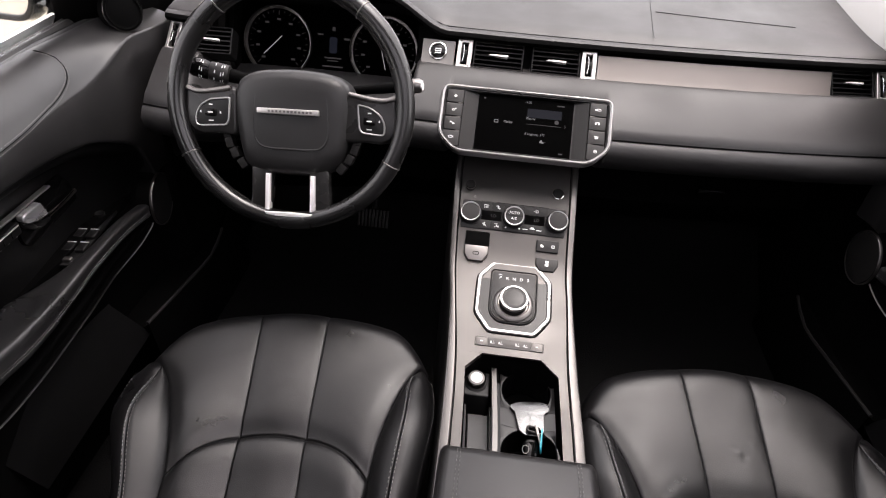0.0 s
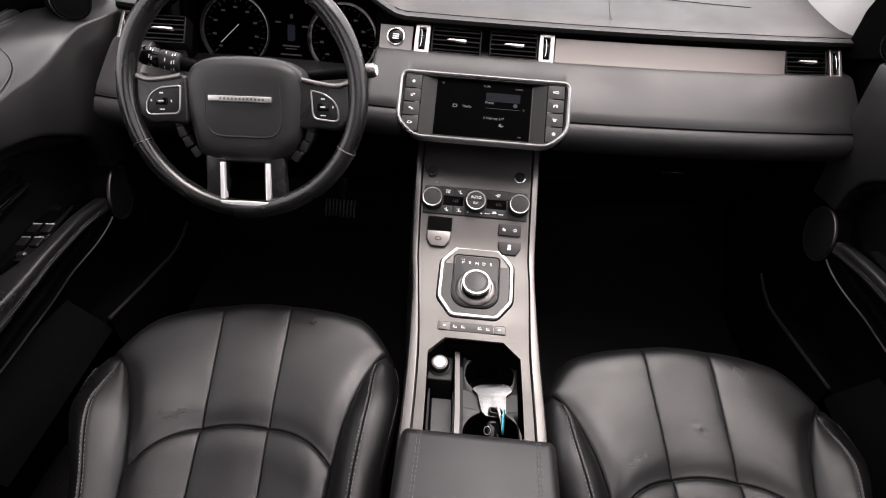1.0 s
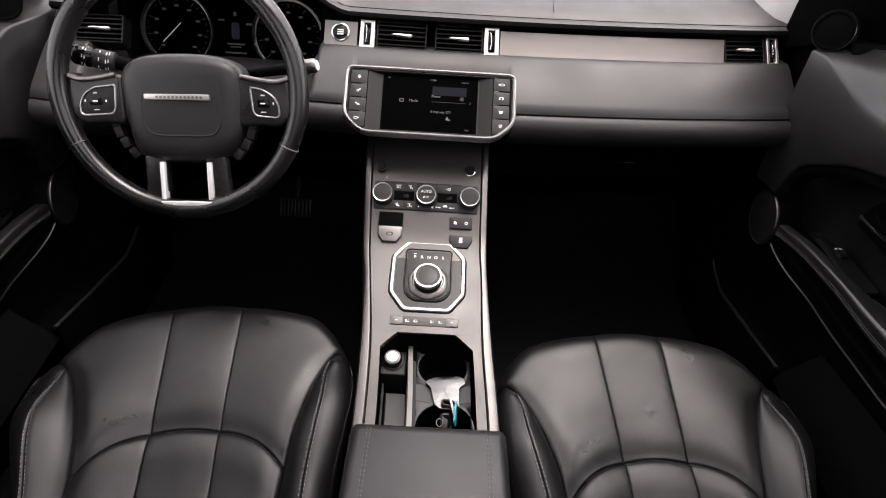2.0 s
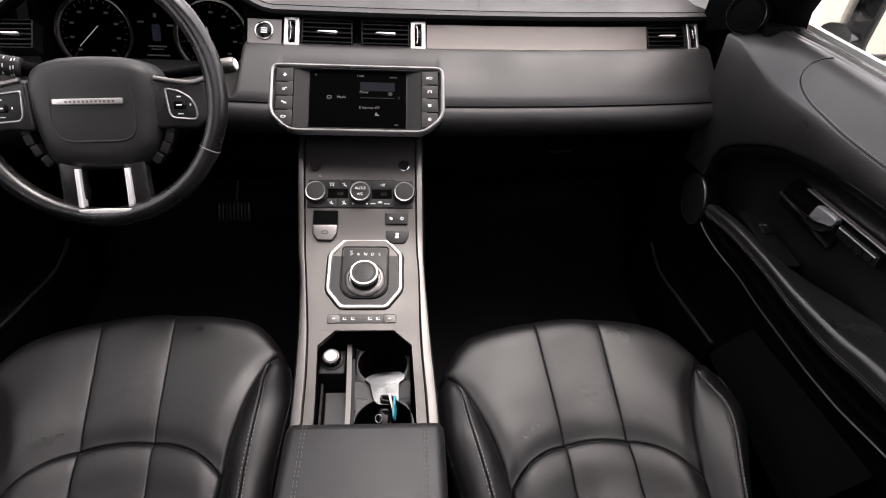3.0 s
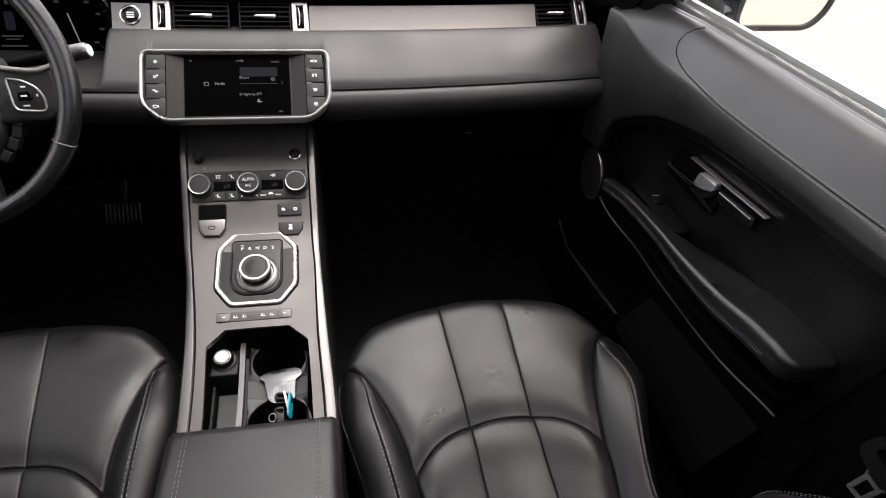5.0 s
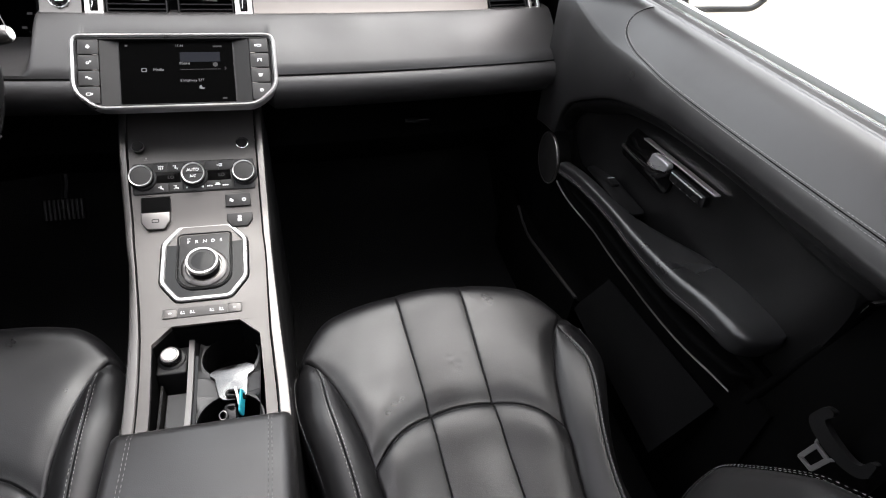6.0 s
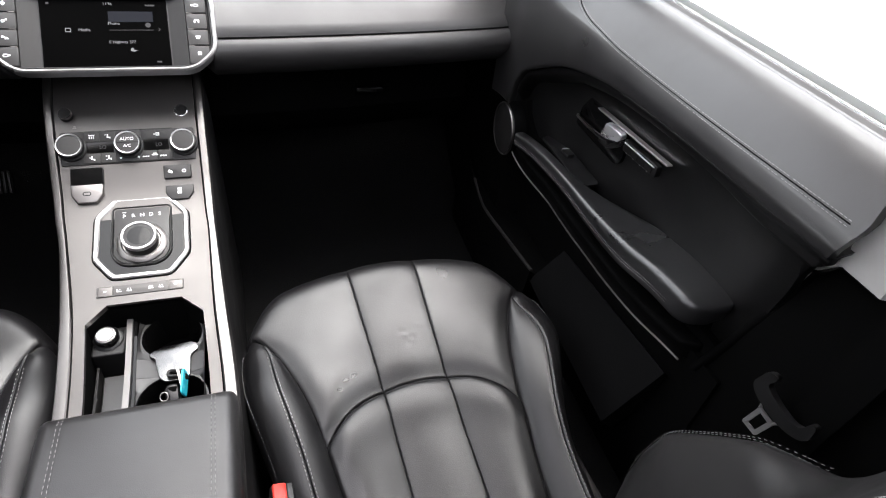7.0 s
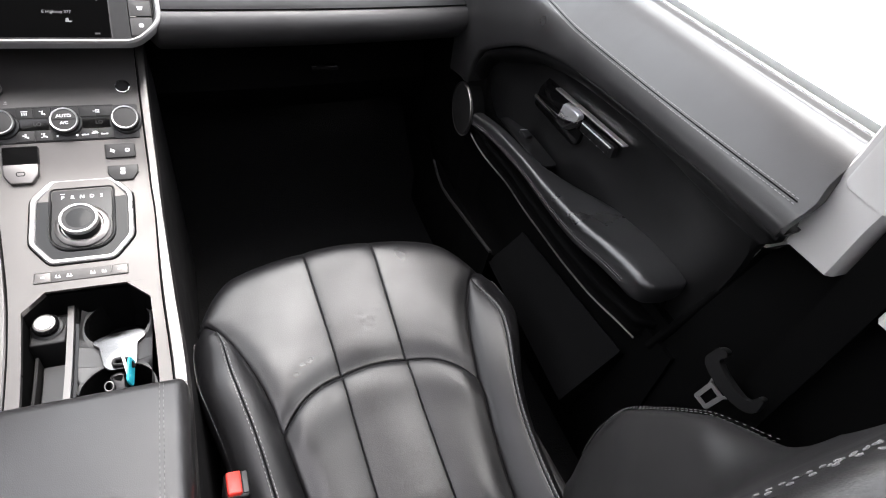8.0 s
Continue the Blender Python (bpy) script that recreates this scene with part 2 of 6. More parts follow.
def inset(o, d):
    """The outline o, counterclockwise, moved inwards by d."""
    out = []
    n = len(o)
    for i in range(n):
        a, b, c = Vector(o[i - 1]), Vector(o[i]), Vector(o[(i + 1) % n])
        e, g = (b - a), (c - b)
        if e.length < 1e-7 or g.length < 1e-7:
            k = g if e.length < 1e-7 else e
            k = k.normalized()
            out.append((b.x - k.y * d, b.y + k.x * d))
            continue
        e, g = e.normalized(), g.normalized()
        nrm = Vector((-e.y - g.y, e.x + g.x))
        s = 1 + e.dot(g)
        nrm = nrm / s if s > 0.2 else nrm.normalized()
        out.append((b.x + nrm.x * d, b.y + nrm.y * d))
    return out


def plate(o, z0, z1, bevel=0.0):
    """The outline o drawn up from z0 to z1, with a rounded upper edge."""
    rings = [[(x, y, z0) for x, y in o]]
    if bevel:
        for a in (0, 30, 60, 90):
            g = radians(a)
            rings.append([(x, y, z1 - bevel + bevel * math.sin(g)) for x, y in inset(o, bevel * (1 - math.cos(g)))])
    else:
        rings.append([(x, y, z1) for x, y in o])
    return loft(rings)


def frame_ring(o, w, z0, z1, bevel=0.002):
    """A rim of width w along the outline o."""
    i = inset(o, w)
    a, b = inset(o, bevel), inset(o, w - bevel)
    rings = [[(x, y, z0) for x, y in o], [(x, y, z1 - bevel) for x, y in o], [(x, y, z1) for x, y in a], [(x, y, z1) for x, y in b], [(x, y, z1 - bevel) for x, y in i], [(x, y, z0) for x, y in i]]
    return loft(rings, wrap=True)


def lathe(profile, n=32):
    """(radius, height) pairs turned round z."""
    return loft([[(r * math.cos(k * math.tau / n), r * math.sin(k * math.tau / n), z) for k in range(n)] for r, z in profile])


def block(x0, y0, z0, x1, y1, z1, bevel=0.0):
    return moved(plate(rrect(x0, y0, x1, y1, max(bevel, 1e-4), 3), z0, z1, bevel), Matrix())


def stitches(path, length=0.005, gap=0.0025, r=0.0005):
    """Single stitches along a path."""
    path = [Vector(p) for p in path]
    shapes, carry = [], 0.0
    for a, b in zip(path, path[1:]):
        d = (b - a).length
        t = (b - a).normalized()
        s = carry
        while s + length <= d:
            p, q = a + t * s, a + t * (s + length)
            shapes.append(tube([p, p + (q - p) * 0.5, q], lambda u: r * (1.0 if 0.2 < u < 0.8 else 0.6), 5))
            s += length + gap
        carry = max(0, s - d)
    return merge(*shapes)


def print_text(words, size, parent, m, material=None, name="lettering", align="CENTER"):
    c = bpy.data.curves.new(name, "FONT")
    c.body, c.size, c.align_x, c.align_y, c.extrude = words, size, align, "CENTER", 0.00015
    tmp = new("tmp_text", c)
    me = bpy.data.meshes.new_from_object(tmp)
    bpy.data.objects.remove(tmp)
    bpy.data.curves.remove(c)
    me.materials.clear()
    me.materials.append(material or MARK)
    ob = new(name, me)
    ob.parent = parent
    ob.matrix_basis = WM.get(parent, Matrix()).inverted() @ m
    WM[ob] = m
    return ob


# ---- the shell of the car ----
def car_x(z):
    """Half width of the side glass at height z."""
    return 0.765 - 0.20 * max(0, z - 0.8)


ROOF_X, ROOF_Y0, ROOF_Y1 = 0.43, -0.72, 0.60


def roof_z(x, y):
    return 1.225 - 0.05 * (x / 0.66) ** 2 - 0.03 * smooth(-0.9, -1.6, y)


def roof():
    """Headliner round the opening of an added, unseen glass roof, the opening's rim and the glass."""
    def field(xs, ys):
        return slab([[(x, y - 0.10 * (x / 0.62) ** 2 * (y > 0.79), roof_z(x, y)) for x in xs] for y in ys], (0, 0, 0.03))
    full = np.linspace(-0.67, 0.67, 15)
    shapes = [field(full, np.linspace(0.80, ROOF_Y1, 6)), field(full, np.linspace(ROOF_Y0, -1.5, 9))]
    for sg in (-1, 1):
        shapes.append(field(sorted(sg * x for x in np.linspace(ROOF_X, 0.67, 5)), np.linspace(ROOF_Y1, ROOF_Y0, 15)))
    tagged(part("ceiling", merge(*shapes), TRIM_LIGHT), "pale grey fabric headliner over the car's cabin", "headliner", kind="structure")
    o = rrect(-ROOF_X, ROOF_Y0, ROOF_X, ROOF_Y1, 0.05, 6)
    i = inset(o, 0.012)
    rim = [[(x, y, roof_z(x, y) + dz) for x, y in q] for q, dz in ((o, 0.034), (o, -0.003), (inset(o, 0.003), -0.006), (inset(o, 0.009), -0.006), (i, -0.002), (i, 0.034))]
    tagged(part("trim_roof", loft(rim, wrap=True), SOFT_BLACK), "black rim round the added glass roof opening", "trim", kind="structure")
    # nearly clear glass out of view, added so the sky lights seats and console
    rows = [[(x, y, roof_z(x, y) + 0.045) for x in np.linspace(-0.50, 0.50, 11)] for y in np.linspace(0.66, -0.80, 12)]
    tagged(part("window_roof", slab(rows, (0, 0, 0.005)), ROOF_GLASS), "unseen, nearly clear roof glass added to let in overhead light", "roof window", kind="structure")


def side_frames():
    for s, side in ((1, "right"), (-1, "left")):
        # A-pillar from the scuttle up to the roof
        path = along([(s * 0.745, 1.42, 0.80), (s * 0.725, 1.24, 0.93), (s * 0.685, 1.02, 1.10), (s * 0.65, 0.84, 1.205)], 14)
        tagged(part("pillar_a_" + side, tube(path, 0.036, 12, flat=0.7), TRIM_LIGHT), "pale grey windscreen pillar trim", "pillar", kind="structure")
        # flared foot of the pillar on the dash top
        rows = []
        for y in np.linspace(1.268, 1.78, 18):
            xi = curve([(1.268, 0.712), (1.278, 0.694), (1.30, 0.676), (1.34, 0.665), (1.42, 0.656), (1.60, 0.650), (1.80, 0.640)], y)
            z0 = curve([(1.235, 0.782), (1.34, 0.797), (1.45, 0.815), (1.60, 0.837), (1.80, 0.852)], y)
            rows.append([(s * xi, y, z0 - 0.012), (s * (xi + 0.003), y, z0 + 0.006), (s * (xi + 0.018), y, z0 + 0.05), (s * (xi + 0.04), y, z0 + 0.10), (s * (xi + 0.075), y, z0 + 0.14)])
        tagged(part("pillar_foot_" + side, slab(rows, (s * 0.006, 0, 0)), TRIM_LIGHT), "pale grey flared pillar foot on the dashboard", "pillar", kind="structure")
        # roof rail above the side glass
        path = along([(s * 0.655, 0.84, 1.20), (s * 0.675, 0.3, 1.215), (s * 0.675, -0.6, 1.205), (s * 0.66, -1.5, 1.16)], 14)
        tagged(part("rail_" + side, tube(path, 0.03, 10), TRIM_LIGHT), "pale grey roof rail trim", "roof rail", kind="structure")
        # wall of the body behind the doors
        rows = [[(s * (0.775 if z < 0.8 else car_x(z)), y, z) for z in np.linspace(0.0, 0.80, 6)] for y in np.linspace(0.16, -1.6, 6)]
        tagged(part("wall_" + side, slab(rows, (s * 0.04, 0, 0)), SOFT_BLACK), "black rear side trim", "wall", kind="structure")
    rows = [[(x, -1.55 - 0.1 * (z - 0.8), z) for z in np.linspace(0.0, 0.85, 4)] for x in np.linspace(-0.78, 0.78, 4)]
    tagged(part("wall_rear", slab(rows, (0, -0.03, 0)), SOFT_BLACK), "black luggage space wall", "wall", kind="structure")
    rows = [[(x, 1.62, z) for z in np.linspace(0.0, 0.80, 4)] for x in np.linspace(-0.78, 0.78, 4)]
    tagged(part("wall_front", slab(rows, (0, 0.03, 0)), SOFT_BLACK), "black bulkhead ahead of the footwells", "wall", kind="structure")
    rows = [[(x, y, 0.04 + 0.2 * smooth(1.25, 1.6, y)) for y in np.linspace(1.62, -1.6, 30)] for x in np.linspace(-0.78, 0.78, 8)]
    tagged(part("floor", slab(rows, (0, 0, -0.04)), CARPET), "black carpeted cabin floor", "floor", kind="structure")
    rows = [[(x, y, 0.86 + (1.235 - 0.86) * (1.80 - y) / 1.0) for y in np.linspace(1.80, 0.80, 6)] for x in np.linspace(-0.68, 0.68, 6)]
    w = part("windscreen", slab(rows, (0, 0.002, 0.004)), GLASS)
    tagged(w, "clear raked windscreen above the dashboard", "windscreen", kind="structure").visible_shadow = False
    for s, side in ((1, "right"), (-1, "left")):
        rows = [[(s * x, y, z) for x, z in ((0.83, 0.80), (0.87, 0.72), (0.885, 0.5), (0.88, 0.2), (0.85, -0.05))] for y in np.linspace(0.355, -1.5, 8)]
        tagged(part("wall_outer_" + side, slab(rows, (-s * 0.01, 0, 0)), BODY), "white painted rear body side", "body side", kind="structure")
    for s in (-1, 1):
        rows = [[(s * (0.79 - 0.25 * (z - 0.80)), y, z) for z in np.linspace(0.78, 1.20, 4)] for y in np.linspace(0.13, -1.55, 5)]
        tagged(part("window_rear_right" if s > 0 else "window_rear_left", slab(rows, (s * 0.004, 0, 0)), PRIVACY), "dark tinted rear side window", "window", kind="structure")
    rows = [[(x, -1.58 + 0.25 * (z - 0.8), z) for z in np.linspace(0.80, 1.20, 4)] for x in np.linspace(-0.72, 0.72, 5)]
    tagged(part("window_rear", slab(rows, (0, -0.004, 0)), PRIVACY), "dark tinted rear window", "window", kind="structure")
    # ground outside
    g = 400
    bm = bmesh.new()
    bmesh.ops.create_grid(bm, x_segments=8, y_segments=8, size=g)
    for v in bm.verts:
        v.co.z = -0.42
    tagged(part("ground", bm, CONCRETE), "pale concrete forecourt beside the car", "ground", kind="structure")


# ---- dashboard ----
def bow(x):
    """How far ahead the dash lies at x; its driver's end comes nearer."""
    return 0.052 * (x / 0.68) ** 2 - 0.105 * smooth(-0.43, -0.62, x)


def hood(x):
    """Rise of the dash top over the instruments."""
    return 0.062 * smooth(-0.165, -0.29, x) * smooth(-0.64, -0.52, x)


PANEL = [(1.30, 0.50), (1.21, 0.532), (1.15, 0.551), (1.106, 0.566), (1.073, 0.584), (1.050, 0.608), (1.046, 0.628), (1.0575, 0.6435), (1.0635, 0.6455), (1.066, 0.6495), (1.0665, 0.652), (1.078, 0.6635), (1.12, 0.691), (1.150, 0.709), (1.163, 0.715), (1.170, 0.7165), (1.19, 0.715)]


def dashboard():
    d = thing("dashboard", "black leather-covered dashboard with a satin metal trim band", "dashboard", pose(0, 1.2, 0.5))
    W = Matrix()
    xs = np.linspace(-0.70, 0.70, 57)
    pocket = lambda x, z: (0.035 * smooth(0.150, 0.141, abs(x + 0.004)) * smooth(0.690, 0.678, z)) * (z > 0.605) + 0.055 * smooth(0.150, 0.118, abs(x + 0.004)) * (z <= 0.605)
    xs = sorted(set(xs) | {s * (0.1455 + d) - 0.004 for s in (-1, 1) for d in (-0.006, -0.003, 0.0, 0.003, 0.006)})
    def dip(x, z):
        k = smooth(-0.218, -0.235, x) * smooth(-0.625, -0.605, x)
        return z if z < 0.652 else 0.652 + (z - 0.652) * (1 - 0.95 * k)
    xs = sorted(set(xs) | set(np.linspace(-0.24, -0.21, 9)) | set(np.linspace(-0.63, -0.60, 9)))
    rows = [[(x, y + bow(x) + pocket(x, z) + (0.08 if z < 0.716 and y > 1.18 and z > 0.7 else 0) * smooth(-0.218, -0.235, x) * smooth(-0.625, -0.605, x), dip(x, z)) for y, z in PANEL] for x in xs]
    part("front_panel", slab(rows, (0, 0.03, -0.002)), DASH_SKIN, d, m=W, sharp=60)
    line = [(x, 1.0600 + bow(x), 0.6468) for x in np.linspace(-0.70, -0.165, 150)]
    line2 = [(x, 1.0600 + bow(x), 0.6468) for x in np.linspace(0.155, 0.70, 150)]
    part("stitching", merge(stitches(line, 0.004, 0.002, 0.0005), stitches(line2, 0.004, 0.002, 0.0005)), THREAD, d, m=W, kind="stuff")
    for a, b in ((-0.70, -0.165), (0.155, 0.70)):
        part("fold_seam", tube([(x, 1.0630 + bow(x), 0.6475) for x in np.linspace(a, b, 30)], 0.0013, 6), SOFT_BLACK, d, m=W)
    # upper pad with its rolled lip
    LIP = [(1.245, 0.752), (1.215, 0.7535), (1.2035, 0.757), (1.1985, 0.764), (1.202, 0.771), (1.2125, 0.7755), (1.2145, 0.7745), (1.2165, 0.7765), (1.26, 0.786), (1.34, 0.800), (1.45, 0.818), (1.60, 0.84), (1.78, 0.852)]
    rows = []
    for x in np.linspace(-0.70, 0.70, 85):
        h = hood(x)
        rows.append([(x, y + bow(x) * smooth(1.8, 1.3, y) - 0.02 * h / 0.062 * smooth(1.4, 1.22, y), z + h * smooth(1.75, 1.3, y)) for y, z in LIP])
    part("upper_pad", slab([r[4:] for r in rows], (0, 0.01, -0.012)), DASH_SKIN, d, m=W, sharp=60)
    # underside of the same pad in near-black: shade below the lip, put into colour
    part("shaded_lip_underside", slab([r[:5] for r in rows], (0, 0.008, 0.002)), SOFT_BLACK, d, m=W, sharp=60)
    lip = lambda x, k: (x, LIP[k][0] + bow(x) - 0.02 * hood(x) / 0.062 + 0.004, LIP[k][1] + hood(x) + 0.0012)
    part("stitching", stitches([lip(x, 5) for x in np.linspace(-0.19, 0.69, 240)], 0.004, 0.002, 0.0004), SOFT_BLACK, d, m=W, kind="stuff")
    part("lip_seam", tube([(x, LIP[6][0] + bow(x) - 0.02 * hood(x) / 0.062, LIP[6][1] + hood(x) + 0.0008) for x in np.linspace(-0.19, 0.69, 60)], 0.0011, 6), SOFT_BLACK, d, m=W)
    # seams of the airbag lid, laid on the pad
    def on_pad(x, y):
        z = curve([(p[0], p[1]) for p in LIP[8:]], y)
        return (x, y + bow(x) * smooth(1.8, 1.3, y), z + hood(x) * smooth(1.75, 1.3, y) + 0.0006)
    part("lid_seam", merge(tube([on_pad(0.222 + 0.0028 * k, 1.222 + 0.035 * k) for k in range(14)], 0.0007, 6), tube([on_pad(0.241 + 0.031 * k, 1.350 - 0.003 * k) for k in range(10)], 0.0007, 6)), BUTTON, d, m=W)
    # slot behind the trim band: near-black sheet, its shade put into the colour
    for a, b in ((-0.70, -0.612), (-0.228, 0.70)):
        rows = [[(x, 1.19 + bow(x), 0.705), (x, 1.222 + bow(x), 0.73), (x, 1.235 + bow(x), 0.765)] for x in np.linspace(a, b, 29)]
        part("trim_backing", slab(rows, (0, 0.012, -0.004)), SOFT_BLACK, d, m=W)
    # the trim band, left and right of the centre vents
    band = [(1.1765, 0.7155), (1.1835, 0.7225), (1.196, 0.7375), (1.2065, 0.7505)]
    for a, b in ((0.122, 0.566), (-0.214, -0.151)):
        rows = [[(x, y + bow(x) - 0.0035, z + 0.001) for y, z in band] for x in np.linspace(a, b, 20)]
        part("trim_band", slab(rows, (0, 0.006, -0.004)), BRUSHED if a > 0 else RAIL, d, "satin brushed metal trim band", m=W)
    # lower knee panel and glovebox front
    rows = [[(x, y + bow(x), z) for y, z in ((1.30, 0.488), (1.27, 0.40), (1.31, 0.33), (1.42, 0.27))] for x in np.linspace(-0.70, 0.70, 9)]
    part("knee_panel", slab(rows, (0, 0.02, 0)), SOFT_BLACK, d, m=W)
    part("glovebox_latch", block(0.415, 1.255, 0.452, 0.475, 1.275, 0.462, 0.003), GLOSS, d, m=W)
    return d


VENT_TURN = 50


def vent_frame(x, s=0.0):
    """Local frame on the trim band at x: x along, y up the slope, z out to the cabin."""
    return Matrix.Translation((x, 1.1935 + bow(x) - s, 0.7345)) @ Matrix.Rotation(math.atan((bow(x + 0.03) - bow(x - 0.03)) / 0.06), 4, "Z") @ pose(0, 0, 0, VENT_TURN)


def air_vent(x0, x1, label):
    mid = (x0 + x1) / 2
    m = vent_frame(mid)
    v = thing("air_vent", label, "air vent", m, "dashboard air vents")
    w = (x1 - x0) / 2
    part("housing", frame_ring(rrect(-w, -0.026, w, 0.026, 0.003), 0.003, -0.03, 0.002, 0.001), SLAT, v)
    part("backing", plate(rrect(-w, -0.026, w, 0.026, 0.003), -0.034, -0.030), SOFT_BLACK, v)
    base = part("slat", moved(plate(rrect(-w + 0.003, -0.001, w - 0.003, 0.001, 0.0008), -0.02, 0.0), pose(0, 0, 0, 12)), SLAT, v, m=m @ pose(0, -0.018, 0))
    for y in (-0.009, 0.009, 0.018):
        shared("slat", base, v, m @ pose(0, y, 0))
    mid_slat = part("slat", moved(plate(rrect(-w + 0.003, -0.0013, w - 0.003, 0.0013, 0.0008), -0.02, 0.001), pose(0, 0, 0, 12)), SLAT, v)
    part("tab", plate([(-0.019, 0.0), (0.017, -0.0022), (0.019, -0.001), (0.019, 0.0022), (-0.014, 0.0022)], -0.004, 0.0055, 0.0008), BRIGHT, mid_slat, "bright metal adjusting tab", m=m)
    return v


def vent_wheel(x, label="satin metal bezel with a ribbed vent thumbwheel"):
    m = vent_frame(x, 0.003)
    v = thing("vent_thumbwheel", label, "thumbwheel", m, "vent thumbwheels")
    w = 0.0145 if abs(x) < 0.3 else 0.0125
    o = rrect(-w, -0.030, w, 0.029, 0.004)
    part("bezel", frame_ring(o, w - 0.006, -0.012, 0.003, 0.0012), BEZEL, v)
    part("slot", plate(inset(o, w - 0.0065), -0.012, -0.006), SOFT_BLACK, v)
    ribs = []
    for k in range(24):
        a = k * math.tau / 24
        ribs.append(moved(block(-0.0045, -0.0014, -0.001, 0.0045, 0.0014, 0.001), Matrix.Rotation(a, 4, "X") @ Matrix.Translation((0, 0, 0.017))))
    hub = moved(lathe([(0.0165, -0.0045), (0.017, -0.003), (0.017, 0.003), (0.0165, 0.0045)], 32), pose(0, 0, 0, 0, 90, 0))
    part("wheel", moved(merge(hub, *ribs), pose(0, 0, -0.0135)), PLASTIC, v)
    part("chrome_edge", tube([(-0.0035 + 0.0028 * math.cos(a), 0.017 * math.sin(a), 0.0042) for a in np.linspace(-1.35, 1.35, 13)], 0.0008, 6), CHROME, v)


def start_button():
    m = vent_frame(-0.183, 0.004)
    b = thing("start_button", "round start button with a bright metal ring", "button", m)
    part("ring", lathe([(0.0175, -0.004), (0.018, 0.001), (0.0172, 0.003), (0.0150, 0.0035), (0.0140, 0.002), (0.0138, -0.004)], 40), CHROME, b)
    part("cap", lathe([(0.0138, -0.004), (0.0136, 0.001), (0.012, 0.002), (0.0, 0.0018)], 32), GLOSS, b)
    # three lines of lettering too small to read
    part("lettering", merge(*[block(-0.006, y, 0.0018, 0.006, y + 0.0022, 0.0022) for y in (-0.005, -0.001, 0.003)]), MARK, b)


# ---- instruments ----
def instrument_cluster():
    C = pose(-0.410, 1.245, 0.698, 68)
    c = thing("instrument_cluster", "dark instrument cluster with two round dials behind the wheel", "instruments", C)
    part("housing", frame_ring(rrect(-0.215, -0.085, 0.215, 0.10, 0.05, 6), 0.018, -0.02, 0.03, 0.006), SOFT_BLACK, c)
    part("panel", plate(rrect(-0.205, -0.08, 0.205, 0.095, 0.05, 6), -0.022, -0.016), DIAL_FACE, c)
    for cx, turn in ((-0.116, 45), (0.108, 105)):
        d = part("dial", lathe([(0.066, -0.016), (0.066, -0.0125), (0.0, -0.0125)], 40), DIAL_FACE, c, m=C @ pose(cx, 0.006, 0))
        part("dial_ring", lathe([(0.0712, -0.016), (0.0716, -0.004), (0.0714, -0.0034), (0.0710, -0.004), (0.0706, -0.0145)], 64), SATIN, d, m=C @ pose(cx, 0.006, 0))
        ticks = []
        for k in range(25):
            a = radians(225 - 270 * k / 24)
            l = 0.009 if k % 3 == 0 else 0.004
            ticks.append(moved(block(0.062 - l, -0.0004, -0.0125, 0.062, 0.0004, -0.0121), Matrix.Rotation(a, 4, "Z")))
        part("ticks", merge(*ticks), LIT_FAINT, d, m=C @ pose(cx, 0.006, 0))
        part("needle", moved(block(-0.036, -0.0007, -0.009, 0.018, 0.0007, -0.0075), Matrix.Rotation(radians(turn), 4, "Z")), LIT, d, m=C @ pose(cx - 0.004, 0.006, 0))
        for k in range(0, 25, 3):
            a = radians(225 - 270 * k / 24)
            part("numeral", block(-0.004, -0.002, -0.0125, 0.004, 0.002, -0.0121), LIT_FAINT, d, m=C @ pose(cx + 0.045 * math.cos(a), 0.006 + 0.045 * math.sin(a), 0))
    s = part("display", plate(rrect(-0.040, -0.06, 0.040, 0.065, 0.004), -0.016, -0.0145), DIAL_FACE, c)
    bars = [(-0.003, 0.038, 0.003, 0.046), (-0.018, -0.017, 0.018, -0.014), (-0.012, -0.022, 0.012, -0.020), (-0.022, -0.034, 0.022, -0.031), (-0.032, -0.054, 0.012, -0.050), (-0.034, 0.028, -0.022, 0.031), (0.022, 0.022, 0.034, 0.026)]
    for a, b, e, f in bars:
        part("readout", block(a, b, -0.0145, e, f, -0.0141), LIT_FAINT, s)
    part("car_symbol", plate(rrect(-0.008, -0.006, 0.008, 0.026, 0.004), -0.0145, -0.0141), LIT_BLUE, s)


WHEEL = pose(-0.381, 0.906, 0.7245, 66) @ Matrix.Rotation(radians(2.5), 4, "Z")


